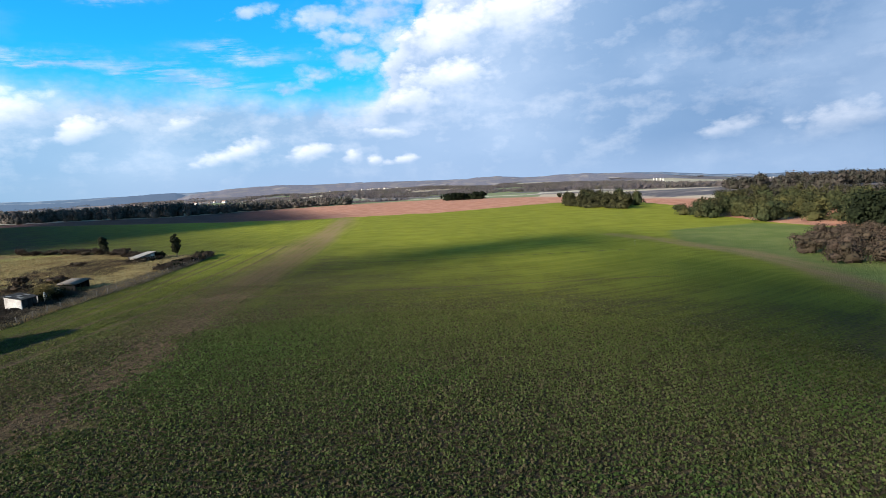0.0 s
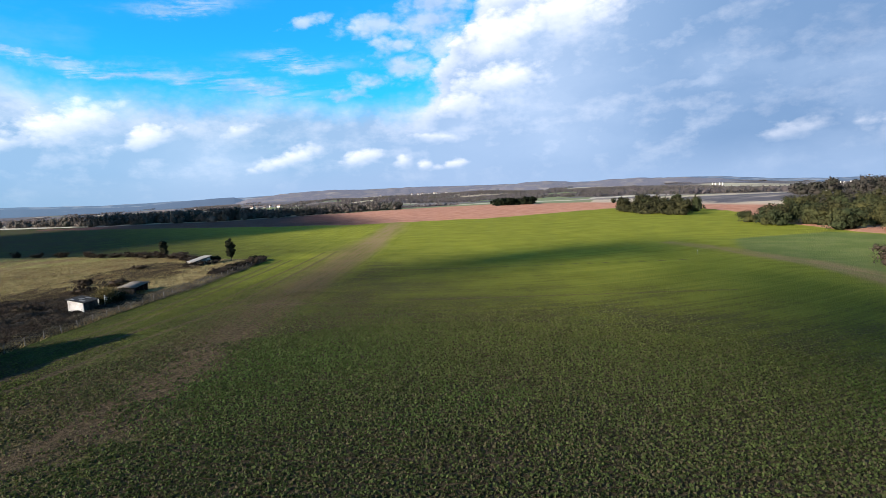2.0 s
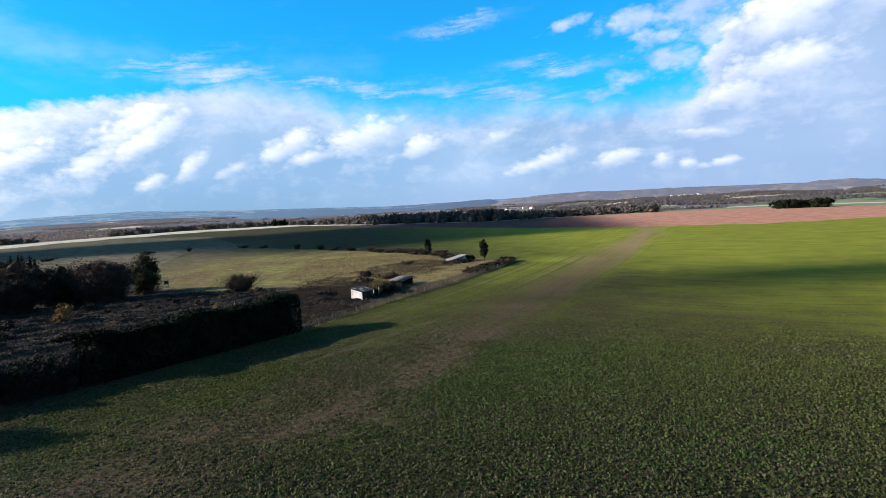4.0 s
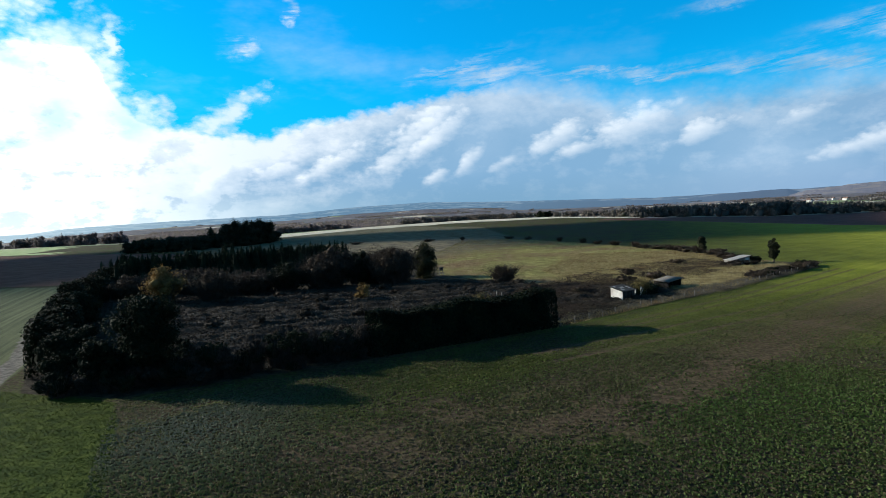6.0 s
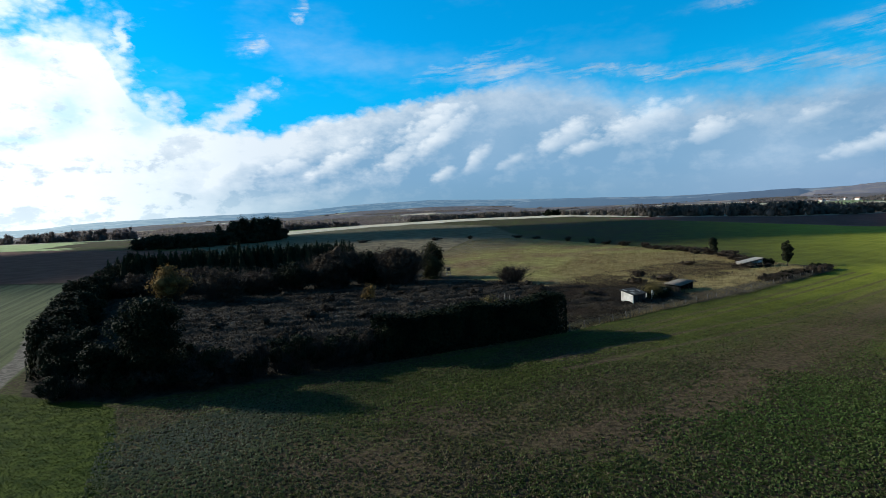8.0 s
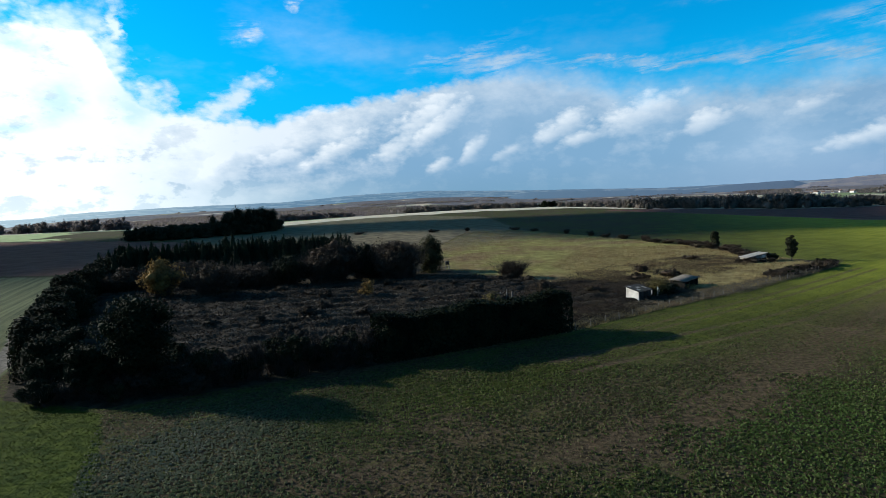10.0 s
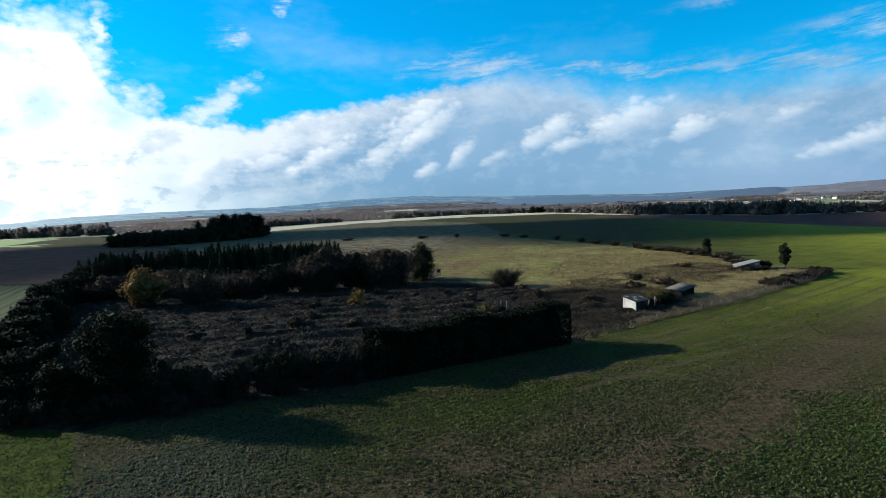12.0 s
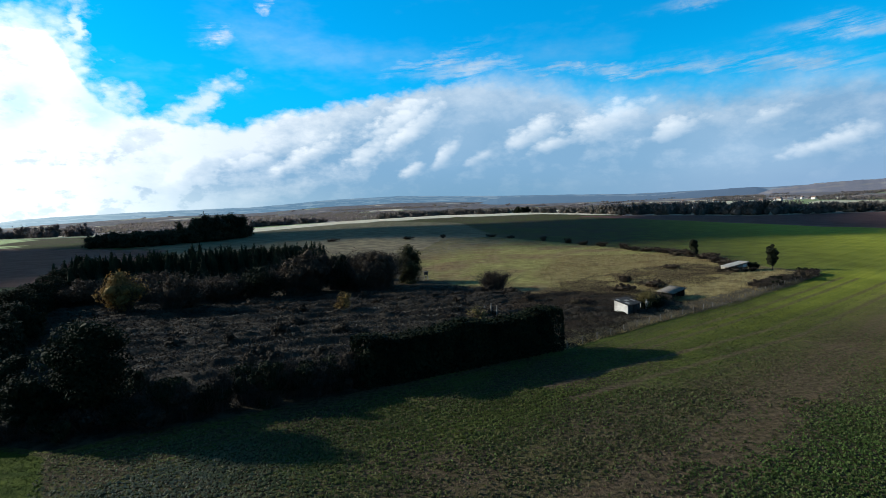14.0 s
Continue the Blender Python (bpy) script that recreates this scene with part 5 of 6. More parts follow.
# ---- woods and belts, near and far ----


def grove(name, spots, heights, widths, mat, label, leaf, per_tree):
    """Many trees too close to count: uneven crowns on short stems, one object."""
    pieces = []
    for (x, y), h, w in zip(spots, heights, widths):
        z = land_z(x, y)
        at = np.array([x, y, z])
        pieces.append(limb(at - [0, 0, 0.5], at + [0, 0, h * 0.6], 0.022 * h, 0.01 * h, 5))
        for _ in range(7):
            c = at + [rng.normal(0, w * 0.2), rng.normal(0, w * 0.2), h * rng.uniform(0.3, 0.78)]
            r = w * rng.uniform(0.16, 0.28)
            rz = min(h * 0.3, r * 1.1)
            pieces.append(core(c, (r * 0.5, r * 0.5, rz * 0.5), 0.3, 7))
            d = ball_points(per_tree // 5)
            pieces.append(cards(c + d * [r, r, rz] * rng.uniform(0.6, 1.15, (len(d), 1)), d + [0, 0, 0.5] + rng.normal(0, 0.4, d.shape), leaf))
        d = ball_points(per_tree // 4)
        d[:, 2] = np.abs(d[:, 2])
        pieces.append(cards(at + d * [w * 0.5, w * 0.5, h * 0.35] + [0, 0, h * 0.1], d, leaf))
        pieces.append(core(at + [0, 0, h * 0.22], (w * 0.26, w * 0.26, h * 0.26), 0.3, 7))
    me = quick_mesh(name, *merge(pieces))
    me.materials.append(mat)
    return tagged(new(name, me), label, "wood", kind="stuff")


def fill(poly, gap, jitter=0.35):
    xs_, ys_ = [p[0] for p in poly], [p[1] for p in poly]
    gx, gy = np.meshgrid(np.arange(min(xs_), max(xs_), gap), np.arange(min(ys_), max(ys_), gap))
    gx, gy = gx.ravel() + rng.normal(0, gap * jitter, gx.size), gy.ravel() + rng.normal(0, gap * jitter, gy.size)
    keep = inside(gx, gy, poly, 0.01) > 0.5
    return list(zip(gx[keep], gy[keep]))


def wood(name, poly, gap, h, w, mat, label, leaf, per_tree, vary=0.25):
    spots_ = fill(poly, gap)
    k = len(spots_)
    return grove(name, spots_, h * rng.uniform(1 - vary, 1 + vary, k), w * rng.uniform(0.8, 1.3, k), mat, label, leaf, per_tree)


wood("copse", [(-262, 455), (-200, 446), (-158, 520), (-152, 560), (-180, 600), (-262, 540)], 10, 10.5, 13, M_LEAF_GREEN, "dark copse on the far side of the ploughed field", 0.55, 420, 0.15)
wood("copse_trees", [(-196, 480), (-162, 520), (-150, 552), (-178, 566), (-200, 530)], 10, 24, 15, M_LEAF_GREEN, "taller dark trees in the copse", 0.55, 520, 0.14)
wood("field_wood", [(284, 42), (249, 15), (237, 0), (240, -24), (250, -60), (330, -70), (350, 10), (320, 30)], 11.5, 8.2, 11, M_WOOD_MIX, "mixed green and brown wood beside the red field", 0.32, 760, 0.4)
wood("olive_wood", [(278, 34), (256, 16), (252, -10), (390, -40), (390, 24)], 16, 9.0, 11, M_LEAF_OLIVE, "olive and yellow autumn trees in the wood", 0.36, 620, 0.4)
wood("belt_wood", [(400, 146), (331, 84), (345, 73), (430, 122)], 10.5, 9.0, 11, M_LEAF_OLIVE, "belt of olive autumn trees at the end of the red field", 0.45, 600, 0.35)
wood("belt_trees", [(415, 136), (342, 78), (358, 68), (440, 108)], 13, 9.4, 11, M_WOOD_MIX, "green trees in the belt at the end of the red field", 0.45, 600, 0.35)
wood("brown_scrub", [(148, -8), (132, -15), (122, -36), (190, -66), (196, -24), (176, -12)], 6.0, 4.0, 7.5, M_SCRUB, "brown leafless scrub at the field corner", 0.2, 420, 0.3)
wood("corner_wood", [(196, -22), (190, -50), (290, -110), (300, -60), (232, -24)], 10, 12, 12, M_LEAF_DARK, "dark trees at the field corner", 0.45, 420, 0.25)
wood("bare_wood", [(322, 12), (318, -40), (410, -70), (430, 16)], 14, 9.0, 12, M_BARE, "bare grey-brown trees behind the field wood", 0.42, 460, 0.25)
far_az, far_r = rng.uniform(86, 101, 75), rng.uniform(540, 760, 75)
grove("hill_wood", list(zip(far_r * np.sin(np.radians(far_az)), far_r * np.cos(np.radians(far_az)))), rng.uniform(9, 14, 75), rng.uniform(12, 17, 75), M_BARE,
      "grey-brown wood on the rise behind the fields", 0.8, 150)
wood("brow_clump", [(586, 352), (606, 312), (622, 322), (602, 362)], 6.5, 9, 11, M_LEAF_DARK, "dark clump of trees on the brow of the red field", 0.8, 140, 0.15)

# belts of trees along the brow of the plateau
belt_spots, belt_h = [], []
for a in np.arange(12.0, 49.0, 0.13):
    r = float(np.interp(a, EDGE_AZ, EDGE_R)) * (1.05 + 0.10 * rng.random())
    if a < 20 and rng.random() < 0.35:
        continue
    belt_spots.append((r * math.sin(radians(a)) + rng.normal(0, 4), r * math.cos(radians(a)) + rng.normal(0, 4)))
    belt_h.append(9 + 4 * rng.random() + (5 if 19 < a < 34 else 0))
grove("brow_belt", belt_spots, np.array(belt_h), rng.uniform(11, 17, len(belt_spots)), M_BELT, "belt of bare grey-brown autumn trees along the brow of the fields", 0.62, 120)
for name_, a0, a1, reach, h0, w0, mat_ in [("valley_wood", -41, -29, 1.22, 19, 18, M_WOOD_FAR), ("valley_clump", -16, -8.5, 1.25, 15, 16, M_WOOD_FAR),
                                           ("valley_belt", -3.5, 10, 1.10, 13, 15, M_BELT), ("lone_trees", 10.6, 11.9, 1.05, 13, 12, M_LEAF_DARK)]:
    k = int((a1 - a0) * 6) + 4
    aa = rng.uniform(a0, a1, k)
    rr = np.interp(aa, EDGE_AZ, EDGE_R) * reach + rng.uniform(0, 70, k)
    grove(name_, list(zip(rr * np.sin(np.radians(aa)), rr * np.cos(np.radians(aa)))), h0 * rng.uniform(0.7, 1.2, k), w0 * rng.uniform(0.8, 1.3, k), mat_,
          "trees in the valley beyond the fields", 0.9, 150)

# woods on the hills beyond
WOODED = [(31, 3100, 2.4, 500), (40, 3900, 2.6, 160), (43, 2300, 7, 700), (53, 2500, 9, 900), (64, 2600, 8, 1100), (72, 2000, 8, 700), (74, 3900, 6, 300),
          (80, 1500, 6, 500), (94, 1500, 8, 700), (86, 1200, 9, 300), (62, 4200, 3, 150), (24, 3900, 5, 120), (8, 3000, 5, 120), (-2, 3600, 6, 130), (-20, 3300, 7, 150), (28, 2500, 6, 450), (14, 2400, 9, 600), (-6, 2500, 11, 650), (-28, 2400, 9, 600)]
tree_a, tree_d = [], []
for a0, d0, wa, wd in WOODED:
    k = int(250 + wa * wd * 0.42)
    tree_a.append(a0 + wa * rng.uniform(-1, 1, k))
    tree_d.append(d0 + wd * rng.uniform(-1, 1, k))
    gone = ((tree_a[-1] - a0) / wa) ** 2 + ((tree_d[-1] - d0) / wd) ** 2 > 0.8 + 0.4 * rng.random(k)
    tree_d[-1][gone] = 0
for _ in range(200):
    a, d, turn_, k = rng.uniform(-48, 106), rng.uniform(1000, 4400), rng.uniform(0, math.pi), int(rng.uniform(12, 34))
    x2 = d * math.sin(radians(a)) + math.cos(turn_) * 6 * np.arange(k) + rng.normal(0, 2, k)
    y2 = d * math.cos(radians(a)) + math.sin(turn_) * 6 * np.arange(k) + rng.normal(0, 2, k)
    tree_a.append(np.degrees(np.arctan2(x2, y2)))
    tree_d.append(np.hypot(x2, y2))
tree_a, tree_d = np.concatenate(tree_a), np.concatenate(tree_d)
tree_x, tree_y = tree_d * np.sin(np.radians(tree_a)), tree_d * np.cos(np.radians(tree_a))
open_field = np.min([np.hypot((tree_a - pa) / wpa, (tree_d - pd) / wpd) for pa, pd, wpa, wpd in PALE], axis=0) < 1.0
keep = (tree_d > np.interp(tree_a, EDGE_AZ, EDGE_R) * 1.33) & (lump(tree_x, tree_y, 700.0, 2) > -0.3) & ~open_field
tree_at = np.stack([tree_x, tree_y, land(tree_x, tree_y)], 1)[keep]
tufts = np.repeat(tree_at, 6, 0) + rng.normal(0, 1, (6 * len(tree_at), 3)) * [3.4, 3.4, 1.7] + [0, 0, 3.6]
pieces = [cards(tufts, ball_points(len(tufts)) * [1, 1, 0.6] + [0, 0, 0.35], 2.7)]
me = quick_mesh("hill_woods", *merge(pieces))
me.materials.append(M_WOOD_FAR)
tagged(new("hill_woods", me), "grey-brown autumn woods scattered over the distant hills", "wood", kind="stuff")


# the hills on the skyline, far off; the blue air before them is glow put into their material


def far_material(name, wood_a, wood_b, field, share, haze_glow=0.60):
    m, n, b = material(name, 0.95, 0.05)
    p = where(n)
    s = n.add("ShaderNodeSeparateXYZ")
    n.put(s.inputs[0], p)
    turn = n.math("MULTIPLY", n.math("ARCTAN2", s.outputs[0], s.outputs[1]), 57.2958)
    grove_ = n.noise(n.vec(n.math("MULTIPLY", turn, 60.0), n.math("MULTIPLY", s.outputs[2], 9.0)), 0.007, 5.0, 0.6)
    speck = n.noise(n.vec(n.math("MULTIPLY", turn, 60.0), n.math("MULTIPLY", s.outputs[2], 3.0)), 0.22, 4.0, 0.7)
    col = n.mix(n.step(speck, 0.35, 0.65), wood_a, wood_b)
    strips = n.noise(n.vec(n.math("MULTIPLY", turn, 60.0), n.math("MULTIPLY", s.outputs[2], 7.0), 4.0), 0.011, 3.0, 0.5)
    col = n.mix(n.step(strips, 0.58 - share, 0.61 - share, 0.0, 0.75), col, tuple(0.75 * c for c in field))
    col = n.mix(n.step(grove_, 0.62 - share, 0.66 - share), col, field)
    n.put(b.inputs["Base Color"], col)
    # haze painted as emission, palest on the side towards the sun
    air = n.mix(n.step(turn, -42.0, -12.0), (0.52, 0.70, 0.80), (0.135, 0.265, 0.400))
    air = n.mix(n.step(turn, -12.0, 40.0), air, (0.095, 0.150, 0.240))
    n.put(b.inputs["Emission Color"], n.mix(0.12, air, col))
    b.inputs["Emission Strength"].default_value = haze_glow
    return m


def far_ridge(name, reach, crest, foot, mat, label, rough=0.05):
    """A long hill: its near slope climbs from foot to crest (degrees over the horizon) and falls away behind."""
    aa = np.arange(crest[0][0], crest[-1][0] + 0.05, 0.1)
    ce = np.interp(aa, [c[0] for c in crest], [c[1] for c in crest])
    ce = ce + rough * lump(aa * 10, aa * 3, 30.0, 2)
    trees_ = 0.5 * rough * (lump(aa * 10, aa * 3, 5.0, 3) + rng.normal(0, 0.4, len(aa)))
    rows_ = []
    for f, back in ((0.0, -520), (0.3, -400), (0.55, -280), (0.78, -160), (0.93, -70), (1.0, 0), (0.55, 160)):
        rr = np.full(len(aa), float(reach + back))
        el_ = foot + (ce - foot) * f + (trees_ if f == 1.0 else 0.0)
        rows_.append(np.stack([rr * np.sin(np.radians(aa)), rr * np.cos(np.radians(aa)), EYE_Z + rr * np.tan(np.radians(el_))], 1))
    co = np.concatenate(rows_)
    i = np.arange(len(co)).reshape(len(rows_), len(aa))
    me = quick_mesh(name, co, np.stack([i[:-1, :-1], i[:-1, 1:], i[1:, 1:], i[1:, :-1]], -1).reshape(-1, 4))
    me.polygons.foreach_set("use_smooth", np.ones(len(me.polygons), bool))
    me.materials.append(mat)
    return tagged(new(name, me), label, "backdrop", kind="structure")


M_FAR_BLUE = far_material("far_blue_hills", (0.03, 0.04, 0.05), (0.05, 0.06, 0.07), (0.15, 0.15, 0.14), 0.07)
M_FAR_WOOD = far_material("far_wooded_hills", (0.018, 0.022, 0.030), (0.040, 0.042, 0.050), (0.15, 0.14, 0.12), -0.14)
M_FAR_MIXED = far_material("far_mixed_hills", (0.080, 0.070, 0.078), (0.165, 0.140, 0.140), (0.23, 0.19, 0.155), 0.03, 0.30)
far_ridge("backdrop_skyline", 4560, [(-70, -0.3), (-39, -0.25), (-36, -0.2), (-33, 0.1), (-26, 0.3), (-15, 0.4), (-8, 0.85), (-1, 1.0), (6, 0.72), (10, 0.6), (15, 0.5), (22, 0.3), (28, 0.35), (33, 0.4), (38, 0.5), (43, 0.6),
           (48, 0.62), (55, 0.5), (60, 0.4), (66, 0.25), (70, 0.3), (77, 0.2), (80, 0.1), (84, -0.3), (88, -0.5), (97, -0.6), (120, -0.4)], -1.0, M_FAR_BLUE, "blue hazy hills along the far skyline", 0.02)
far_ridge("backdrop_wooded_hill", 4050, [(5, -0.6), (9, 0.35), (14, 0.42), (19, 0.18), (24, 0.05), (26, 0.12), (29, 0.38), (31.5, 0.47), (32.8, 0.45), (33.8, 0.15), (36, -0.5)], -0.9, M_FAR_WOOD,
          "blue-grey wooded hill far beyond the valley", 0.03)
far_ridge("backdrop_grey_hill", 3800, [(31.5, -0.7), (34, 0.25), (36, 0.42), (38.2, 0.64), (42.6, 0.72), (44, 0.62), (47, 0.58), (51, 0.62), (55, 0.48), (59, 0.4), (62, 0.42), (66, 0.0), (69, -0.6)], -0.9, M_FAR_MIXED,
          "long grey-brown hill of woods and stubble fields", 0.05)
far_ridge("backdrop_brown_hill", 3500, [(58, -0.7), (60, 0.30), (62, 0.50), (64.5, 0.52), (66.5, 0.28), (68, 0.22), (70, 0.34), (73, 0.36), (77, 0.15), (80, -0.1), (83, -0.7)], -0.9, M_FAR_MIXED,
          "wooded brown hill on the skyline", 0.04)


def house(at, w, d, h, turn, roof_h, group, label="small pale house with a tiled roof far off in the valley", mat=None):
    t = thing("house", at, label, "house", group, turn)
    part("wall", boxes(((-w / 2, -d / 2, -3), (w / 2, d / 2, h)), bevel=0), mat or M_HOUSE, t)
    co = np.array([[-w / 2 - 0.4, -d / 2 - 0.5, h], [w / 2 + 0.4, -d / 2 - 0.5, h], [w / 2 + 0.4, d / 2 + 0.5, h], [-w / 2 - 0.4, d / 2 + 0.5, h],
                   [-w / 2 - 0.4, 0, h + roof_h], [w / 2 + 0.4, 0, h + roof_h]]) + [0, 0, 0.004]
    bm = bmesh.new()
    v = [bm.verts.new(c) for c in co]
    for f in ((0, 1, 5, 4), (2, 3, 4, 5), (0, 4, 3), (1, 2, 5), (3, 2, 1, 0)):
        bm.faces.new([v[i] for i in f])
    part("roof", bm, M_TILE, t)
    for k in (-0.25, 0.25):
        part("window", boxes(((w * k - 0.7, -d / 2 - 0.05, 1.0), (w * k + 0.7, -d / 2 - 0.006, 2.6)), bevel=0), M_GLASS, t)
    return t


def polar(a, d):
    return d * math.sin(radians(a)), d * math.cos(radians(a))


for i in range(16):
    a, d = rng.uniform(31.5, 37.5), rng.uniform(1900, 2500)
    house(polar(a, d), 9 + 6 * rng.random(), 8, 4.5 + 1.5 * rng.random(), rng.uniform(0, 180), 4, "village in the valley")
for i in range(7):
    a, d = rng.uniform(25, 30), rng.uniform(2400, 2900)
    house(polar(a, d), 10 + 5 * rng.random(), 8, 5, rng.uniform(0, 180), 4, "hamlet in the valley")
for i in range(12):
    a, d = rng.uniform(47, 54.5), rng.uniform(3250, 3300)
    x, y = polar(a, d)
    house((x, y), 9 + 14 * rng.random(), 9, 5 + 4 * rng.random(), rng.uniform(40, 70), 3, "pale buildings on the hill",
          "large pale building on the distant hilltop")
for a in (79.3, 79.55, 79.9, 80.15, 89.0, 89.25, 89.7, 89.95):
    x, y = polar(a, 2600)
    silo = thing("grain_silo", (x, y), "white grain silo on the distant plain", "silo", "silos on the plain")
    part("tower", limb((0, 0, -3), (0, 0, 11), 2.6, 2.6, 16), M_HOUSE, silo)
    part("cap", limb((0, 0, 11), (0, 0, 13), 2.8, 0.8, 16), M_HOUSE, silo)

# ---- rough growth in the plot, crop and grass ----


def stuff(name, pieces, mat, label, category):
    me = quick_mesh(name, *merge(pieces))
    me.materials.append(mat)
    return tagged(new(name, me), label, category, kind="stuff")


def scatter(poly, count):
    xs_, ys_ = [p[0] for p in poly], [p[1] for p in poly]
    out = np.zeros((0, 2))
    while len(out) < count:
        q = np.stack([rng.uniform(min(xs_), max(xs_), count), rng.uniform(min(ys_), max(ys_), count)], 1)
        out = np.concatenate([out, q[inside(q[:, 0], q[:, 1], poly, 0.01) > 0.5]])
    return out[:count]


def on_land(q, lift=0.0):
    return np.stack([q[:, 0], q[:, 1], land(q[:, 0], q[:, 1]) + lift], 1)


SCRUB = [(-56, 76), (-42, 73), (-10, 85), (21, 100), (40, 114), (60, 128), (48, 150), (30, 152), (10, 172), (-40, 168), (-110, 195), (-92, 136), (-70, 98)]


def heap_rows(x, y):
    """1 on the crests of the grown-over rows, 0 between them."""
    return 0.5 + 0.5 * np.sin((y - 0.18 * x) * 0.95 + 1.3 * np.sin(x * 0.11) + 0.5 * np.sin(y * 0.21))


def heap_height(x, y):
    rows_ = heap_rows(x, y)
    body = 0.25 + 0.95 * rows_ ** 1.5 * (0.65 + 0.5 * lump(x, y, 26.0)) + 0.35 * lump(x, y, 9.0) + 0.22 * lump(x, y, 2.2)
    return np.maximum(body, 0.0) * np.clip((inside(x, y, SCRUB, 4.0) - 0.5) * 2.5, 0, 1)


bx, by = np.arange(-112, 62, 0.55), np.arange(72, 198, 0.55)
mx, my = np.meshgrid(bx, by)
mz = land(mx, my) - 0.08 + heap_height(mx, my)
idx = np.arange(mx.size).reshape(mx.shape)
keep = (inside(mx, my, SCRUB, 1.0) > 0.4)
keep = keep[:-1, :-1] & keep[1:, 1:]
a_, b_, c_, d_ = (v[keep] for v in (idx[:-1, :-1], idx[:-1, 1:], idx[1:, 1:], idx[1:, :-1]))
mat_faces = np.concatenate([np.stack([a_, b_, c_], 1), np.stack([a_, c_, d_], 1)])
q = scatter(SCRUB, 60000)
pos = on_land(q)
pos[:, 2] += heap_height(q[:, 0], q[:, 1]) * rng.uniform(0.75, 1.08, len(q)) + rng.uniform(0, 0.3, len(q))
stuff("brambles", [(np.stack([mx, my, mz], -1).reshape(-1, 3), mat_faces), cards(pos, ball_points(len(q)) * 0.8 + [0, 0, 0.7], 0.17)], M_BRAMBLE,
      "dark tangled brambles in grown-over rows", "brambles")
# pale stalks on the crests only, painting in skylight on the row tops
q = scatter([(-48, 92), (-10, 96), (16, 112), (10, 140), (-40, 146), (-66, 120)], 26000)
q = q[(heap_rows(q[:, 0], q[:, 1]) > 0.78 + 0.2 * rng.random(len(q))) & (lump(q[:, 0], q[:, 1], 20.0) > -0.45)]
pos = on_land(q)
pos[:, 2] += heap_height(q[:, 0], q[:, 1]) + rng.uniform(0.0, 0.25, len(q))
stuff("dead_bracken", [cards(pos, ball_points(len(q)) * 0.7 + [0, 0, 0.8], 0.15)], M_CREST, "pale grey-brown stalks on the crests of the grown-over rows, standing in for light there", "scrub")
q = scatter([(24, 104), (40, 116), (46, 126), (60, 142), (52, 154), (36, 158), (22, 146), (14, 126), (16, 112)], 42000)
pos = on_land(q)
clear = np.clip((np.hypot(q[:, 0] - 38.5, q[:, 1] - 121.5) - 3.0) / 4.0, 0.12, 1)     # kept low before the white shed so that sun reaches its front
pos[:, 2] += clear * np.maximum(0.05, 0.95 + 1.0 * lump(q[:, 0], q[:, 1], 13.0)) * rng.uniform(0.1, 1.1, len(q))
rough = scatter([(20, 98), (40, 112.5), (40, 118), (34, 124), (22, 120), (14, 108)], 17000)
tall = on_land(rough)
tall[:, 2] += np.maximum(0.04, 0.45 + 0.8 * lump(rough[:, 0], rough[:, 1], 8.0)) * rng.uniform(0.05, 1.1, len(rough)) * np.clip((np.hypot(rough[:, 0] - 38.0, rough[:, 1] - 121.5) - 3.0) / 4.0, 0.1, 1)
stuff("hedge_end_brambles", [cards(tall, ball_points(len(rough)) * 0.7 + [0, 0, 0.6], 0.085)], M_BRAMBLE, "tangled brambles between the evergreen hedge and the shed", "brambles")
stuff("hedge_end_grass", [blades(on_land(scatter([(21, 100), (34, 109), (36, 116), (24, 112)], 5000)), 0.4, 0.05, 0.8)], M_MEADOW, "rough pale grass beside the end of the hedge", "grass")
stuff("shed_brambles", [cards(pos, ball_points(len(q)) * 0.7 + [0, 0, 0.6], 0.085), blades(on_land(q[:5000]), 1.1, 0.02, 0.7)], M_SCRUB, "dark brown brambles heaped round the sheds", "brambles")
q = scatter([(46, 128), (60, 142), (86, 164), (98, 176), (100, 196), (84, 200), (60, 182), (40, 170), (34, 138)], 30000)
q = q[lump(q[:, 0], q[:, 1], 22.0) > -0.25]
pos = on_land(q)
pos[:, 2] += np.maximum(0.03, 0.5 + 0.9 * lump(q[:, 0], q[:, 1], 15.0)) * rng.uniform(0.05, 1.0, len(q))
stuff("brown_scrub_growth", [cards(pos, ball_points(len(q)) * 0.7 + [0, 0, 0.6], 0.11)], M_SCRUB, "reddish-brown dead scrub behind the sheds", "scrub")
q = scatter([(-34, 88), (-4, 92), (18, 106), (16, 122), (-14, 124), (-46, 108)], 1500)
stuff("dead_stalks", [blades(on_land(q), 1.5, 0.03, 0.25)], M_WEED, "thin dead stalks standing in the brambles", "weeds")
q = scatter(MEADOW, 60000)
q = q[lump(q[:, 0], q[:, 1], 6.0) > -0.35]
stuff("meadow_grass", [blades(on_land(q), 0.27, 0.09, 1.0)], M_MEADOW, "yellow-green tussocky meadow grass", "grass")
q = np.concatenate([scatter(BROWN_GRASS, 9000), scatter([(20, 97), (114, 161), (112, 166), (60, 133), (38, 118), (16, 101)], 5000)])
stuff("dry_grass", [blades(on_land(q), 0.42, 0.12, 0.9)], M_DRY, "tawny dry grass round the sheds and fence", "grass")
q = scatter([(18, 97.5), (40, 111), (68, 127), (113, 160), (113, 164), (64, 133.5), (36, 116.5), (17, 102)], 26000)
pos = on_land(q)
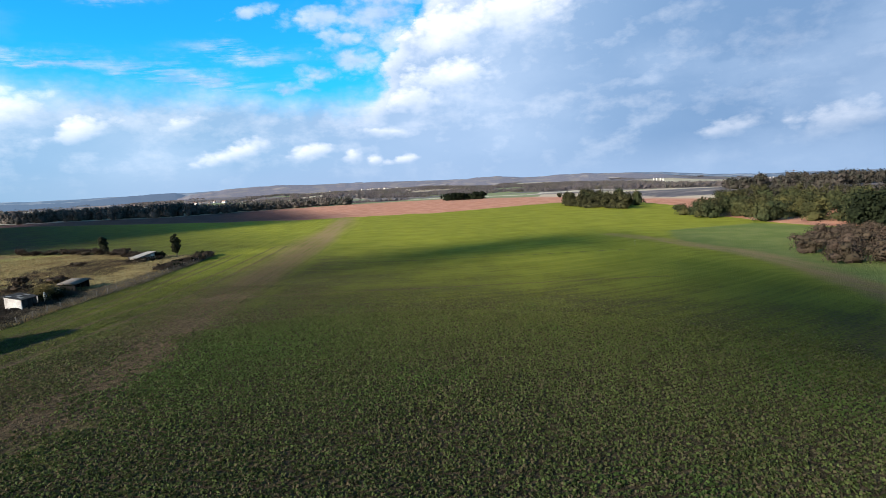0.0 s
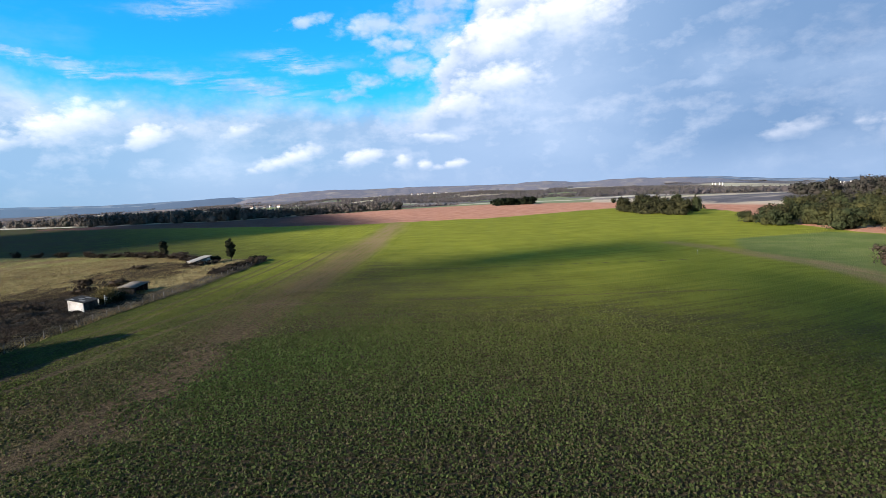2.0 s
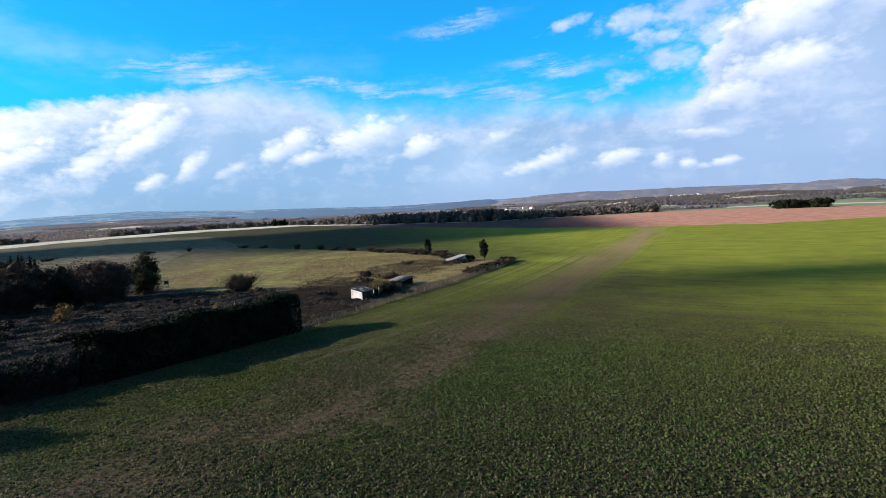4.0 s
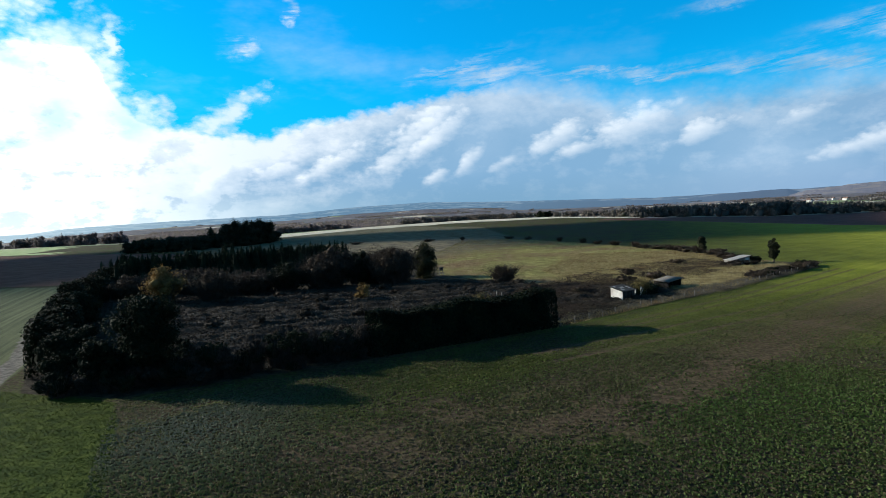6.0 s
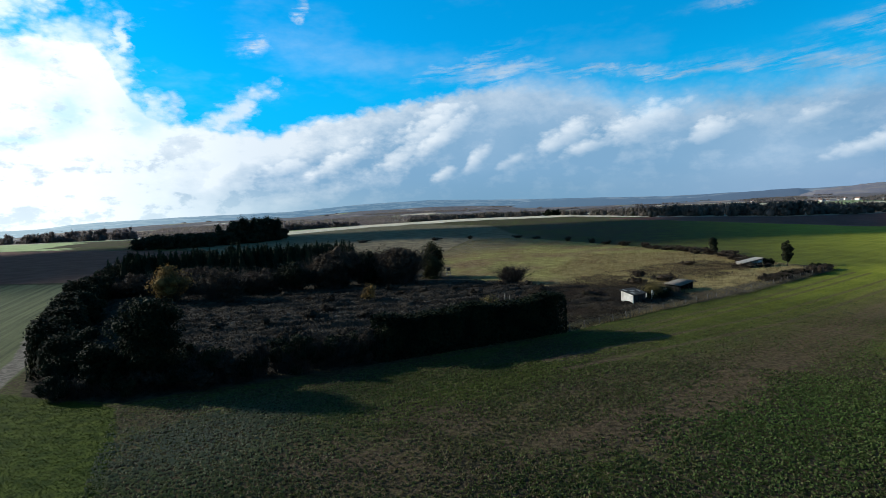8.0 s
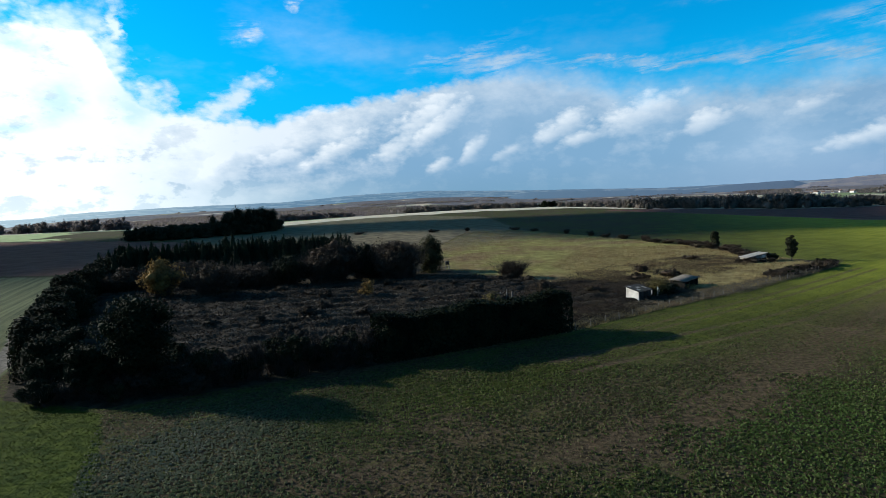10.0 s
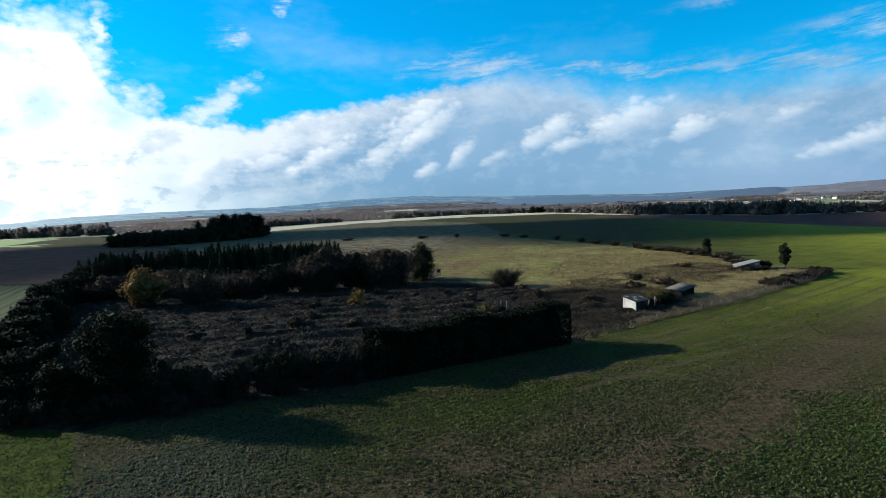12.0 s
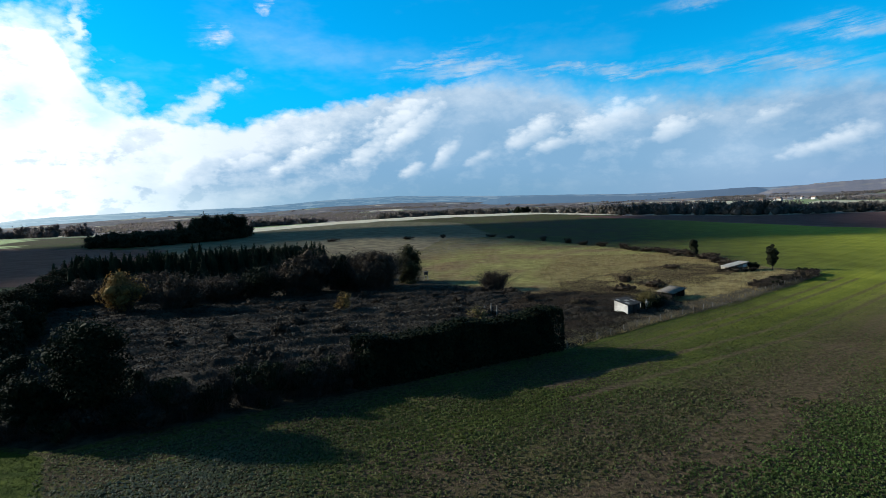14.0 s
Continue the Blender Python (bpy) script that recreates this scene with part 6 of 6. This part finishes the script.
pos[:, 2] += rng.uniform(0.0, 1.1, len(q)) * np.maximum(0.12, 0.55 + 0.7 * lump(q[:, 0], q[:, 1], 7.0))
stuff("fence_brambles", [cards(pos, ball_points(len(q)) * 0.7 + [0, 0, 0.6], 0.085), blades(on_land(q[:2600]), 0.7, 0.03, 0.6)], M_WEED, "straggling brambles along the wire fence", "brambles")
q = scatter(VERGE, 40000)
stuff("verge_grass", [blades(on_land(q), 0.11, 0.07, 1.2)], M_VERGE, "bright green rough grass on the field verge", "grass")

# the young crop: one low rosette of leaves a plant, drilled in rows
FIELD_NEAR = [(-31, 45), (-19, 17), (-8, -8), (12, -24), (40, -26), (72, -12), (84, 30), (80, 84), (70, 128), (22, 97.5), (-10, 80), (-42, 68.5)]
FIELD_MID = [(84, 30), (72, -12), (110, -4), (150, 50), (135, 140), (113, 159), (69, 129), (80, 84)]


def plants(poly, count, leaves, size):
    q_ = scatter(poly, count)
    across = q_[:, 0] * ROW.y - q_[:, 1] * ROW.x
    near_edge = np.clip((0.82 * q_[:, 1] - 0.57 * q_[:, 0] - 26) / 6, 0, 1)      # headland rows run along the hedge
    deep_ = q_[:, 0] * ROW.x + q_[:, 1] * ROW.y
    across = across - BEND * np.minimum(np.abs(deep_ - 5), 70) ** 2
    shift = np.round(across / 0.75) * 0.75 - across
    q_ += np.stack([shift * ROW.y, -shift * ROW.x], 1) * (0.30 * (1 - near_edge))[:, None]
    side_ = 0.82 * q_[:, 1] - 0.57 * q_[:, 0]
    shift = (np.round(side_ / 0.9) * 0.9 - side_) * 0.15 * near_edge
    q_ += np.stack([shift * -0.57, shift * 0.82], 1)
    stand = 0.40 + 0.5 * lump(q_[:, 0], q_[:, 1], 30.0) + 0.35 * lump(q_[:, 0], q_[:, 1], 7.0) + 0.8 * np.clip((q_[:, 0] * 0.83 - (q_[:, 1] - 60) * 0.15 - 5) / 45, 0, 0.8)
    stand -= np.maximum(0.95 * inside(q_[:, 0], q_[:, 1], BARE_STRIP, 4.0), 0.45 * along(q_[:, 0], q_[:, 1], STRIP, 7.0, 8.0))
    stand += 0.05 * near_edge
    stand -= np.maximum.reduce([(0.5 if k < 3 else 1.4) * along(q_[:, 0], q_[:, 1], t_, 0.6, 0.5) for k, t_ in enumerate(TRAMS)])
    fade = np.where(q_[:, 0] > 84, np.clip((inside(q_[:, 0], q_[:, 1], [(40, 40), (60, 120), (104, 170), (130, 150), (146, 58), (106, -8), (40, -20)], 34.0) - 0.5) * 2, 0, 1), 1.0) if len(poly) < 9 else 1.0
    q_ = q_[rng.random(len(q_)) < np.clip(stand + 0.4, 0.08, 1) * fade]
    away = np.hypot(q_[:, 0] - 12, q_[:, 1] - 18)
    thin = (away > 62) & (rng.random(len(q_)) < 0.5)
    q_, away = q_[~thin], away[~thin]
    root = np.repeat(on_land(q_, 0.085), leaves, 0)
    d = ball_points(len(root)) * [1, 1, 0.35]
    s = np.repeat(rng.uniform(0.7, 1.35, len(q_)), leaves)[:, None]
    near_plant = np.repeat(away, leaves) < 62
    stay = near_plant | (np.arange(len(root)) % leaves == 0)
    flat_ = np.clip((np.repeat(away, leaves) - 45) / 40, 0, 1)[:, None]
    co_, faces_ = cards((root + d * size * 0.8 * s)[stay], (d * (1.6 - 1.2 * flat_) + [0, 0, 0.7])[stay], size, 0.7)
    return co_, faces_


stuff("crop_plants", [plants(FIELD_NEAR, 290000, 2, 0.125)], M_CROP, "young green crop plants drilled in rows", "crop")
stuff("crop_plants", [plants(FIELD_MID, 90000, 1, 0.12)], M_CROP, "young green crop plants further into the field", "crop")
